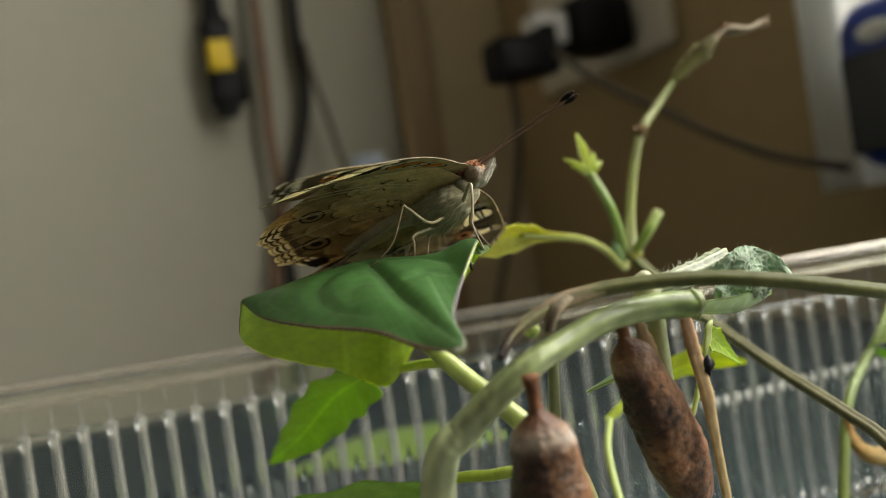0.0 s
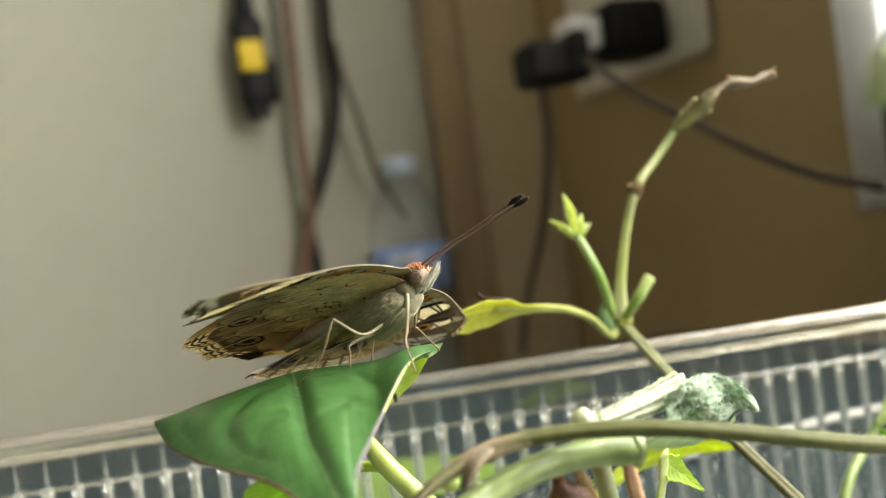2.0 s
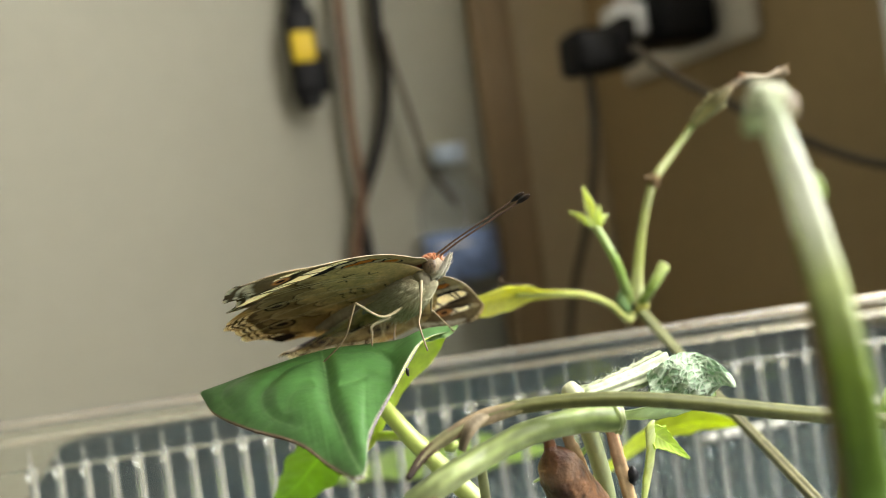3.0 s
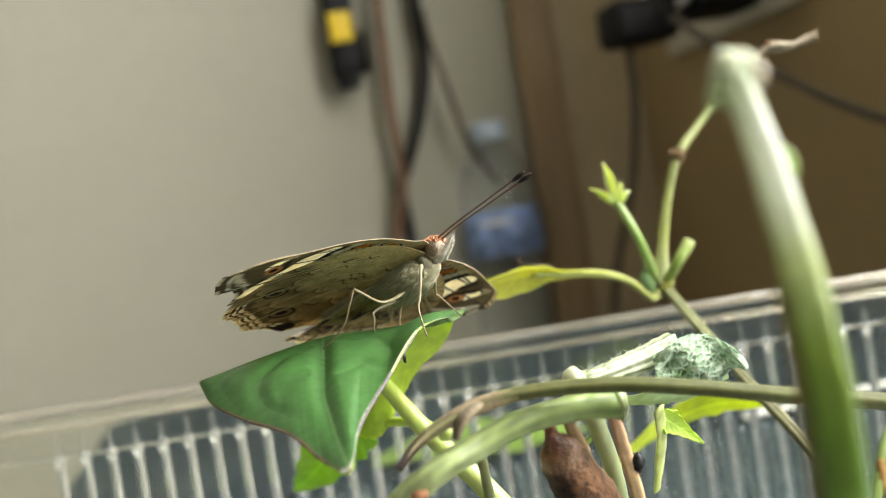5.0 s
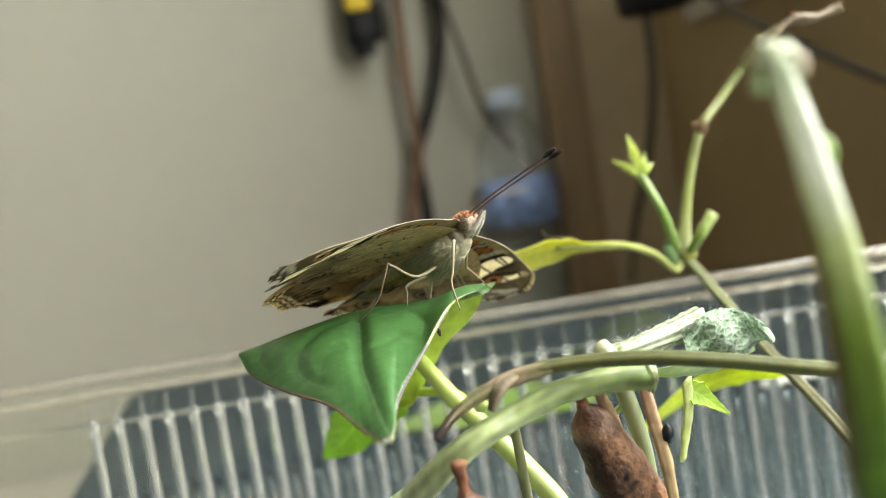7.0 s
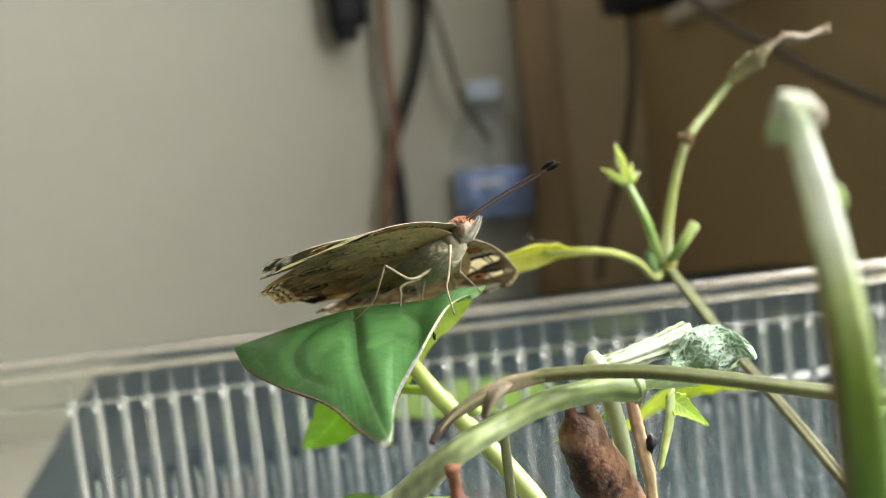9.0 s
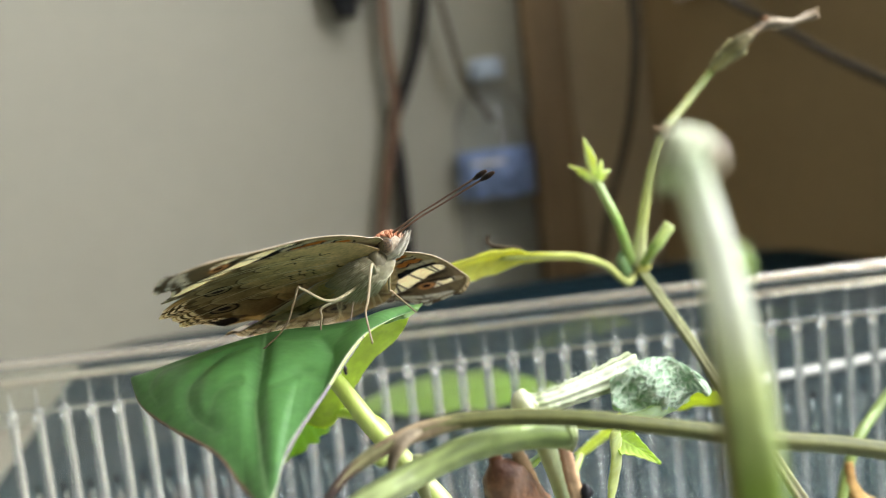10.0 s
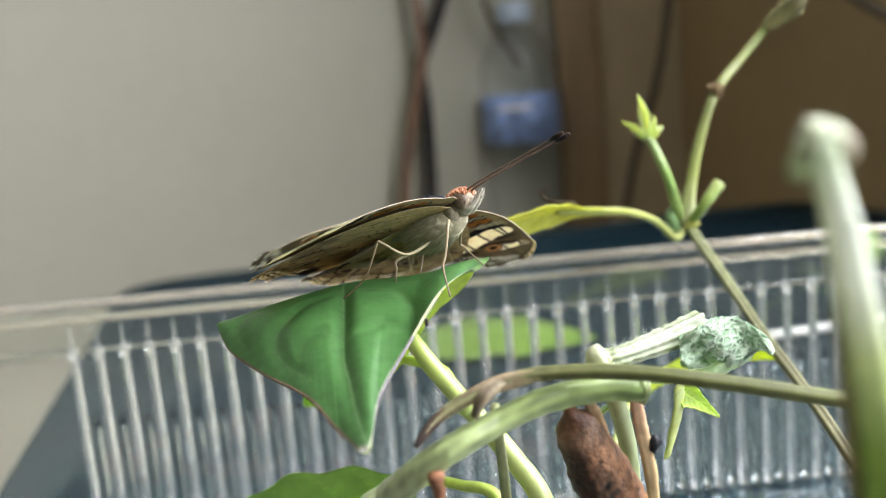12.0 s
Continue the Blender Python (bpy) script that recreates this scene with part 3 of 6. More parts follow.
def blade(name, spine, half, n, m, thick, top, bottom, parent, side=(0, -1, 0.3), cup=0.2, label="", ripple=0.00015, shift=0.0):
    """A pointed leaf along a spine, half-width given along it, cupped across; side is its sideways direction."""
    c = rowsof(spine, n)
    d = np.gradient(c, axis=0)
    d /= np.linalg.norm(d, axis=1, keepdims=True)
    sd = np.array(side, float)[None] - d * (d @ np.array(side, float))[:, None]
    sd /= np.linalg.norm(sd, axis=1, keepdims=True)
    up = np.cross(sd, d)
    w = np.array([lerp(half, i / (n - 1)) for i in range(n)])
    x = np.linspace(-1, 1, m)[None]
    wob = 1 + 0.06 * np.sin(np.linspace(0, 31, n))[:, None]
    s = np.linspace(0, 1, n)[:, None]
    phase = s * 7 - 0.9 * np.abs(x)
    cell = np.abs(np.sin(np.pi * phase))
    g = c[:, None] + sd[:, None] * (w[:, None] * x * wob)[..., None] + up[:, None] * (cup * w[:, None] * (x ** 2) + ripple * (cell - 0.5) * np.sin(np.pi * np.abs(x)))[..., None]
    vein = np.maximum(np.exp(-(cell / 0.08) ** 2) * 0.6, np.exp(-(x / 0.06) ** 2) * np.ones((n, 1)))
    a = np.array(top)[None, None] * (1 + 0.45 * vein)[..., None]
    b = np.array(bottom)[None, None] * (1 + 0.35 * vein)[..., None]
    return sheet(name, g, thick, a, b, LEAF, parent, label)


GREEN, UNDER, YELLOWISH = (0.052, 0.138, 0.038), (0.54, 0.72, 0.05), (0.50, 0.55, 0.02)
OLIVE, PALE_STEM, KHAKI, BARK = (0.17, 0.20, 0.07), (0.38, 0.44, 0.20), (0.15, 0.135, 0.06), (0.16, 0.09, 0.045)


def make_perch_leaf():
    base = (0.0105, 0.1035, 0.8440)
    t = thing("perch_leaf", "dark green drooping leaf with pale underside on a thick pale petiole", "leaf", base)
    o = Vector(base)
    rel = lambda pts: [Vector(p) - o for p in pts]
    ridge = [(-0.0197, 0.0930, 0.8990), (-0.0138, 0.0960, 0.9003), (-0.0076, 0.1000, 0.9011), (-0.0014, 0.1050, 0.9006), (0.0049, 0.1120, 0.9006)]
    left, right = [(-0.0197, 0.0930, 0.8990), (-0.0170, 0.0892, 0.8973), (-0.0121, 0.0848, 0.8961), (-0.0063, 0.0800, 0.8952), (-0.0023, 0.0754, 0.8937), (0.0009, 0.0718, 0.8935)], [(0.0009, 0.0718, 0.8935), (0.0004, 0.0785, 0.8955), (0.0015, 0.0860, 0.8979), (0.0037, 0.0932, 0.9013), (0.0049, 0.1120, 0.9003)]
    front = left + right[1:]
    veins = (((0.48, 0.0), (0.48, 0.13), (0.48, 0.32), (0.48, 0.57), (0.50, 0.72), (0.52, 0.84), (0.54, 0.93), (0.56, 0.99)), 0.75, 0.00013), \
        (((0.47, 0.12), (0.36, 0.16), (0.30, 0.32), (0.26, 0.54), (0.26, 0.72), (0.28, 0.83), (0.33, 0.87)), 0.26, 0.00012), \
        (((0.34, 0.06), (0.18, 0.12), (0.13, 0.33), (0.13, 0.67), (0.17, 0.83)), 0.18, 0.00014), \
        (((0.49, 0.08), (0.60, 0.12), (0.69, 0.23), (0.79, 0.68), (0.80, 0.94)), 0.22, 0.00014), \
        (((0.49, 0.48), (0.55, 0.45), (0.66, 0.52), (0.76, 0.78)), 0.14, 0.00012), \
        (((0.48, 0.45), (0.40, 0.46), (0.34, 0.58), (0.32, 0.74)), 0.14, 0.00012)
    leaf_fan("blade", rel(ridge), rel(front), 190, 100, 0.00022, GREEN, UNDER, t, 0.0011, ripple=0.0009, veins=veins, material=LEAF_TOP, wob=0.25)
    part("leaf_margin", tube(rel(left), (0.00006, 0.00013, 0.00014, 0.00016), 120, 8, ((0.16, 0.16, 0.08), (0.13, 0.085, 0.05), (0.12, 0.075, 0.045), (0.16, 0.11, 0.07)), 0, 0, 0.6, 61, mottle=0.4), FUR, t, "purplish brown leaf margin")
    part("leaf_margin", tube(rel(right[:-1]), (0.00010, 0.00013, 0.00015, 0.00014, 0.00010), 120, 8, ((0.12, 0.085, 0.08), (0.15, 0.13, 0.135), (0.18, 0.165, 0.17), (0.17, 0.17, 0.15)), 0, 0, 0.5, 62, mottle=0.35), FUR, t, "downy grey leaf margin")
    low = [(-0.0230, 0.1012, 0.8975), (-0.0235, 0.1082, 0.8942), (-0.0204, 0.1132, 0.8912), (-0.0150, 0.1162, 0.8888), (-0.0117, 0.1182, 0.8865), (-0.0083, 0.1182, 0.8859)]
    back = low + [(-0.0024, 0.1160, 0.8932), (0.0018, 0.1164, 0.8966), ridge[-1]]
    back[0] = ridge[0]
    ridge2 = [(p[0], p[1] + 0.0002, p[2] - 0.00015) for p in ridge]
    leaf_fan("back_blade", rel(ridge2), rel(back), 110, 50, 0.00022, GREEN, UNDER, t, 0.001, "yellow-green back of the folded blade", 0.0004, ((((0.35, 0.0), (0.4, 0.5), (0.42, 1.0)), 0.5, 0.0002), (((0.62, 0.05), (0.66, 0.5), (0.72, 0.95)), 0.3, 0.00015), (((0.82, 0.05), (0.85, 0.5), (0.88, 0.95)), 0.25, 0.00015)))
    # crinkled flap where the fold opens at the leaf's end
    fl = rowsof(rel([(0.0022, 0.1035, 0.9006), (0.0034, 0.1070, 0.9009), (0.0043, 0.1096, 0.9008), (0.0050, 0.1120, 0.9009)]), 60)
    ff, vv = np.meshgrid(np.linspace(0, 1, 60), np.linspace(0, 1, 15), indexing="ij")
    gg = fl[:, None] + np.stack([0.0009 * vv * ff, 0.0006 * vv, -0.0010 * vv * np.sin(np.pi * np.clip(ff * 0.9 + 0.08, 0, 1)) ** 0.7], -1) + np.stack([0 * ff, 0.00030 * np.sin(ff * 19) * vv, 0.00028 * np.sin(ff * 17 + 1) * (1 - vv)], -1)
    hue = np.array((0.10, 0.20, 0.04)) * (1 + 0.3 * np.sin(ff * 23)[..., None] * 0.5) + np.array((0.12, 0.10, 0.10)) * (vv < 0.08)[..., None]
    sheet("curled_flap", gg, 0.0002, hue, hue * 1.1, LEAF, t, "crinkled pale green flap")
    part("frass", blob((0.00018, 0.0002, 0.00042), (0, 0, 0), (0.015, 0.012, 0.008), 10, 0.4, Matrix.Translation(Vector((0.0027, 0.0894, 0.8991)) - o), 9), CHITIN, t, "dark dropping on the leaf")
    pet = [(-0.0059, 0.1119, 0.8941), (-0.0038, 0.1108, 0.8916), (-0.0015, 0.1097, 0.8887), (0.0008, 0.1087, 0.8862), (0.0041, 0.1067, 0.8830), (0.0071, 0.1057, 0.8796), (0.0107, 0.1035, 0.8748)]
    part("petiole", tube(rel(pet + [(0.0118, 0.1030, 0.868), (0.0115, 0.1035, 0.855), base]), (0.0009, 0.0011, 0.0012, 0.0013, 0.0013), 60, 14, ((0.44, 0.54, 0.10), (0.44, 0.52, 0.16), (0.42, 0.49, 0.17), PALE_STEM), 5, 0.04, 0.05, mottle=0.08), STEM, t, "pale green petiole")


def make_cut_stem():
    pts = [(0.0220, 0.0870, 0.8928), (0.0183, 0.0859, 0.8932), (0.0134, 0.0838, 0.8929), (0.0096, 0.0819, 0.8918), (0.0059, 0.0795, 0.8905), (0.0028, 0.0795, 0.8884), (-0.0002, 0.0806, 0.8858), (-0.0026, 0.0808, 0.8831)]
    base = (-0.0070, 0.082, 0.8432)
    t = thing("cut_stem", "thick pale green arched stem with a cut end", "stem", base)
    o = Vector(base)
    rel = [Vector(p) - o for p in pts] + [Vector((-0.0042, 0.082, 0.873)) - o, Vector((-0.0060, 0.082, 0.858)) - o, Vector((0, 0, 0))]
    part("stem", tube(rel, (0.00125, 0.00115, 0.00115, 0.00125, 0.00145, 0.0016, 0.0016), 160, 66, ((0.24, 0.34, 0.10), (0.19, 0.25, 0.08), (0.26, 0.32, 0.13), (0.40, 0.45, 0.25), (0.40, 0.45, 0.24), OLIVE), 7, 0.015, 0.08, 1, stripe=0.14, mottle=0.42), STEM, t)
    d = (rel[0] - rel[1]).normalized()
    part("cut_end", tube([rel[0] - d * 0.0006, rel[0] - d * 0.0001, rel[0] + d * 0.0003, rel[0] + d * 0.0005], (0.00118, 0.00132, 0.00128, 0.00095), 12, 30, ((0.30, 0.40, 0.14), (0.36, 0.44, 0.18), (0.46, 0.50, 0.28)), 5, 0.05, 0.28, 2), STEM, t, "pale fresh cut end")
    part("side_nub", blob((0.00072, 0.0007, 0.00066), (0, 0, 0), (0.50, 0.62, 0.18), 18, 0.12, Matrix.Translation(Vector((0.0068, 0.0824, 0.8931)) - o), 3), STEM, t, "pale green round nub")


def make_vine():
    pts = [(0.0492, 0.0903, 0.8882), (0.0381, 0.0862, 0.8915), (0.0273, 0.0839, 0.8943), (0.0204, 0.0835, 0.8954), (0.0137, 0.0833, 0.8956), (0.0099, 0.0820, 0.8952), (0.0071, 0.0803, 0.8944), (0.0049, 0.0787, 0.8933), (0.0035, 0.0767, 0.8919)]
    base = (0.135, 0.100, 0.8435)
    t = thing("dry_vine", "thin khaki vine arching over the cut stem, withered at its tip", "vine", base)
    o = Vector(base)
    rel = [Vector((0, 0, 0)), Vector((0.110, 0.099, 0.862)) - o, Vector((0.075, 0.095, 0.879)) - o] + [Vector(p) - o for p in pts]
    part("stem", tube(rel, (0.0008, 0.0008, 0.00072, 0.00066, 0.00064, 0.0006, 0.0002), 150, 20, ((0.12, 0.115, 0.05), (0.10, 0.105, 0.035), (0.095, 0.105, 0.03), (0.11, 0.11, 0.04), (0.17, 0.15, 0.08)), 5, 0.08, 0.08, 3, stripe=0.25), VINE, t)
    tip = [Vector(p) - o for p in pts[-5:]]
    part("withered_tip", tube(tip, (0.0005, 0.00072, 0.00062, 0.00046, 0.00042, 0.0003), 150, 24, ((0.12, 0.115, 0.045), (0.19, 0.145, 0.085), (0.14, 0.105, 0.06), (0.08, 0.052, 0.028), (0.035, 0.019, 0.010), (0.015, 0.008, 0.005)), 3, 0.14, 0.0, 4, stripe=0.35, mottle=0.2), DRY, t, "dry brown shrivelled tip")
    fold = [Vector(p) - o for p in ((0.0108, 0.0822, 0.8955), (0.0095, 0.0810, 0.8952), (0.0086, 0.0803, 0.8943), (0.0080, 0.0800, 0.8930))]
    part("dry_fold", tube(fold, (0.0002, 0.0005, 0.00055, 0.00042, 0.0003), 60, 18, ((0.17, 0.14, 0.08), (0.26, 0.21, 0.14), (0.20, 0.16, 0.10), (0.15, 0.13, 0.08)), 2, 0.18, 0.04, 6, stripe=0.35, mottle=0.2), DRY, t, "twisted tan fold of the dry vine")


def make_forked_shoot():
    """Angular stem with a fork: twig with dry tip, budded shoot, stub and yellowing leaf."""
    diag = [(0.0319, 0.1645, 0.8952), (0.0376, 0.1517, 0.8861), (0.0400, 0.1413, 0.8823), (0.0433, 0.1308, 0.8777), (0.0457, 0.1172, 0.8741), (0.0475, 0.1099, 0.8711)]
    base = (0.0555, 0.082, 0.8435)
    t = thing("forked_shoot", "green forked plant shoot with a dry twig tip and yellow leaf", "plant", base)
    o = Vector(base)
    R = lambda pts: [Vector(p) - o for p in pts]
    part("main_stem", tube(R(diag + [(0.050, 0.098, 0.862), base]), (0.00075, 0.00068, 0.00068, 0.0007, 0.0008), 110, 24, ((0.24, 0.26, 0.12), (0.17, 0.165, 0.085), (0.16, 0.15, 0.08), (0.15, 0.13, 0.07)), 4, 0.20, 0.05, 5, stripe=0.5), VINE, t)
    up = [(0.0319, 0.1645, 0.8952), (0.0329, 0.1657, 0.9011), (0.0351, 0.1675, 0.9092), (0.0382, 0.1703, 0.9163), (0.0427, 0.1740, 0.9210), (0.0480, 0.1779, 0.9263)]
    twig = [(0.0465, 0.1657, 0.9256), (0.0504, 0.1669, 0.9285), (0.0550, 0.1681, 0.9315), (0.0593, 0.1693, 0.9314), (0.0633, 0.1705, 0.9324)]
    part("twig", tube(R(up), (0.00145, 0.0010, 0.00085, 0.00085, 0.00075, 0.0007), 90, 14, ((0.58, 0.60, 0.34), (0.34, 0.38, 0.11), (0.22, 0.25, 0.07), (0.34, 0.37, 0.12), (0.28, 0.36, 0.08)), 4, 0.08, 0.06, 6, stripe=0.2), STEM, t)
    part("node", tube(R([(up[3][0] - 0.0004, up[3][1] - 0.0003, up[3][2] - 0.0014), (up[3][0] - 0.0001, up[3][1] - 0.0003, up[3][2]), (up[3][0] + 0.0006, up[3][1] - 0.0002, up[3][2] + 0.0010)]), (0.0010, 0.0013, 0.0009), 16, 12, (BARK, (0.28, 0.20, 0.10)), 0, 0, 0.5, 7), DRY, t, "brown scarred node")
    part("spur", tube(R([(up[3][0] - 0.0006, up[3][1] - 0.0006, up[3][2] + 0.0004), (up[3][0] - 0.0016, up[3][1] - 0.0012, up[3][2] + 0.0009)]), (0.0006, 0.0003), 8, 8, ((0.25, 0.17, 0.09),), 0, 0, 0.3, 8), DRY, t)
    e = up[-1]
    part("dry_tip", tube(R([e, twig[1], twig[2], twig[3], twig[4]]), (0.0010, 0.0016, 0.0007, 0.0009, 0.00045, 0.00065), 70, 12, ((0.42, 0.42, 0.20), (0.32, 0.31, 0.15), (0.13, 0.095, 0.055), (0.38, 0.32, 0.23), (0.46, 0.39, 0.29), (0.30, 0.23, 0.15)), 3, 0.22, 0.45, 9, stripe=0.45), DRY, t, "dry grey-brown shrivelled tip")
    for dy, dz in ((0.0, 0.0009), (0.0006, -0.0006)):
        part("frayed_end", tube(R([twig[3], (twig[4][0] * 0.6 + twig[3][0] * 0.4, twig[4][1], twig[4][2] * 0.6 + twig[3][2] * 0.4 + dz * 0.5), (twig[4][0] + 0.0006, twig[4][1] + dy, twig[4][2] + dz)]), (0.0003, 0.00035, 0.00012), 20, 8, ((0.62, 0.56, 0.45), (0.40, 0.30, 0.20)), 0, 0, 0.4, 55), DRY, t)
    part("dry_knob", tube(R([(twig[2][0], twig[2][1], twig[2][2]), (twig[2][0] - 0.0002, twig[2][1], twig[2][2] + 0.0012)]), (0.0007, 0.0006), 8, 10, ((0.22, 0.11, 0.05),), 0, 0, 0.4, 10), DRY, t)
    # budded shoot
    f = up[0]
    bud = [(f[0] - 0.0010, f[1], f[2] + 0.0005), (f[0] - 0.0022, f[1] - 0.0008, f[2] + 0.0070), (f[0] - 0.0050, f[1] - 0.001, f[2] + 0.0138)]
    bud[-1] = (0.0265, 0.1605, 0.9100)
    bud[1] = (0.0292, 0.1605, 0.9030)
    part("side_shoot", tube(R(bud), (0.0009, 0.0008, 0.0007), 40, 12, ((0.30, 0.42, 0.12), (0.25, 0.40, 0.09), (0.42, 0.54, 0.22)), 0, 0, 0.04, 11), STEM, t)
    bt = Vector(bud[-1])
    for k, (dx, dz, ln, wd) in enumerate(((-0.0014, 0.0058, 0.0050, 0.0009), (-0.0042, 0.0018, 0.0032, 0.0007), (0.0024, 0.0004, 0.0018, 0.0008), (-0.0020, -0.0008, 0.0016, 0.0008), (0.0011, 0.0022, 0.0024, 0.0006), (-0.0030, 0.0002, 0.002, 0.0006))):
        tipv = bt + Vector((dx, -0.0004 * (k % 2), dz + 0.0012))
        midv = (bt + tipv) / 2 + Vector((0.0002, -0.0003, 0.0002))
        blade("bud_leaf", R([bt - Vector((0, 0, 0.0006)), midv, tipv]), (0.0004, wd, 0.00008), 24, 11, 0.00015, (0.64, 0.73, 0.48), (0.66, 0.74, 0.50), t, (1, -0.4, 0.1), 0.5, ripple=0.00005)
    # stub and small stipules
    part("stub", tube(R([(f[0] + 0.0006, f[1], f[2]), (0.0345, 0.1610, 0.8985), (0.0372, 0.1622, 0.9018)]), (0.0008, 0.0009, 0.0010), 24, 12, ((0.24, 0.34, 0.08), (0.27, 0.40, 0.08), (0.40, 0.47, 0.16)), 0, 0, 0.12, 12), STEM, t)
    part("stipule", tube(R([(f[0], f[1] - 0.001, f[2] - 0.0005), (f[0] + 0.0018, f[1] - 0.0016, f[2] + 0.0002)]), (0.0010, 0.0004), 10, 10, ((0.42, 0.42, 0.10),), 0, 0, 0.2, 13), STEM, t)
    part("stipule", tube(R([(f[0] - 0.0016, f[1] - 0.0006, f[2] - 0.0012), (f[0] - 0.0026, f[1] - 0.0012, f[2] + 0.0016), (f[0] - 0.0020, f[1] - 0.0010, f[2] + 0.0034)]), (0.0009, 0.0010, 0.0003), 16, 10, ((0.22, 0.38, 0.16),), 0, 0, 0.15, 14), STEM, t)
    yl = [(0.0298, 0.1613, 0.8934), (0.0266, 0.1581, 0.8969), (0.0226, 0.1535, 0.8992), (0.0179, 0.1487, 0.9004), (0.0119, 0.1436, 0.9015), (0.0070, 0.1385, 0.9015), (0.0020, 0.1333, 0.9008)]
    part("leaf_stalk", tube(R([(f[0] - 0.0004, f[1], f[2] - 0.0006)] + yl[:5]), (0.0007, 0.0006, 0.0006, 0.0006, 0.0005), 40, 12, ((0.38, 0.40, 0.14), (0.36, 0.40, 0.10), (0.36, 0.40, 0.08)), 0, 0, 0.1, 15), STEM, t)
    blade("yellow_leaf", R(yl[2:]), (0.0006, 0.0007, 0.0008, 0.0014, 0.0029, 0.0031, 0.0028, 0.0017, 0.0003), 70, 21, 0.0002, YELLOWISH, (0.44, 0.46, 0.06), t, (0.25, -0.75, 0.65), 0.35, "yellowing leaf with brown edge")
    part("dead_curl", tube(R([(0.0148, 0.1455, 0.9022), (0.0118, 0.1448, 0.9027), (0.0104, 0.1460, 0.9030), (0.0098, 0.1465, 0.9040), (0.0103, 0.1465, 0.9043)]), (0.0003, 0.00035, 0.0003, 0.0003, 0.0003), 30, 8, ((0.06, 0.04, 0.02),), 0, 0, 0.4, 16), DRY, t, "black withered curl")


def make_near_stem():
    pts = [(0.0300, 0.0488, 0.9172), (0.0306, 0.0484, 0.9138), (0.0311, 0.0477, 0.9097), (0.0314, 0.0469, 0.9056), (0.0315, 0.0460, 0.9011), (0.0315, 0.0457, 0.8968), (0.0315, 0.0454, 0.8937)]
    base = (0.0335, 0.044, 0.8432)
    t = thing("pale_stem", "upright pale green cut stem standing in the box", "stem", base)
    o = Vector(base)
    rel = [Vector(p) - o - Vector((0.0002, 0, 0.0010 * max(0, 1 - k / 3))) for k, p in enumerate(pts)] + [Vector((0.0325, 0.0455, 0.875)) - o, Vector((0, 0, 0))]
    green = (0.062, 0.135, 0.008)
    # pale upper tints raised to near white, putting the window highlight into colour
    part("stem", tube(rel, (0.00070, 0.00082, 0.00100, 0.00118, 0.00128, 0.00135, 0.0014), 120, 32, ((0.50, 0.60, 0.36), (0.74, 0.78, 0.66), (0.72, 0.76, 0.62), (0.38, 0.45, 0.18), (0.13, 0.20, 0.024), (0.08, 0.15, 0.010), green, green, green, green), 4, 0.08, 0.06, 17, stripe=0.18), WAXY, t)
    # brown strip running down one edge
    strip = [p + Vector((-0.00098, -0.0003, 0)) for p in rel[2:7]]
    part("edge_strip", tube(strip, (0.0001, 0.00032, 0.00042, 0.00045, 0.0003), 50, 10, ((0.26, 0.24, 0.08), (0.17, 0.10, 0.035), (0.10, 0.085, 0.02)), 0, 0, 0.3, 18), VINE, t, "brown strip running down one edge of the stem")
    for k, (dx, dz, r, tint) in enumerate(((-0.0002, 0.0002, 0.00085, (0.62, 0.68, 0.46)), (-0.0008, -0.0008, 0.00060, (0.46, 0.56, 0.28)), (0.0005, 0.0004, 0.00055, (0.60, 0.64, 0.44)), (-0.0004, 0.0008, 0.00040, (0.66, 0.70, 0.52)))):
        part("swollen_node", blob((r, r, r * 1.15), (0, 0, 0), tint, 16, 0.45, Matrix.Translation(rel[0] + Vector((dx, 0, dz))), k + 1), WAXY, t, "pale swollen node at the cut end")
    part("node_scar", blob((0.00045, 0.0005, 0.0007), (0, 0, 0), (0.40, 0.34, 0.24), 12, 0.3, Matrix.Translation(rel[0] + Vector((0.0012, 0.0004, -0.0002))), 2), STEM, t, "brownish leaf scar")
    part("side_bud", blob((0.0004, 0.0005, 0.0008), (0, 0, 0), (0.30, 0.44, 0.12), 14, 0.35, Matrix.Translation(rel[1] + Vector((0.0012, 0.0002, -0.0016))), 5), STEM, t)


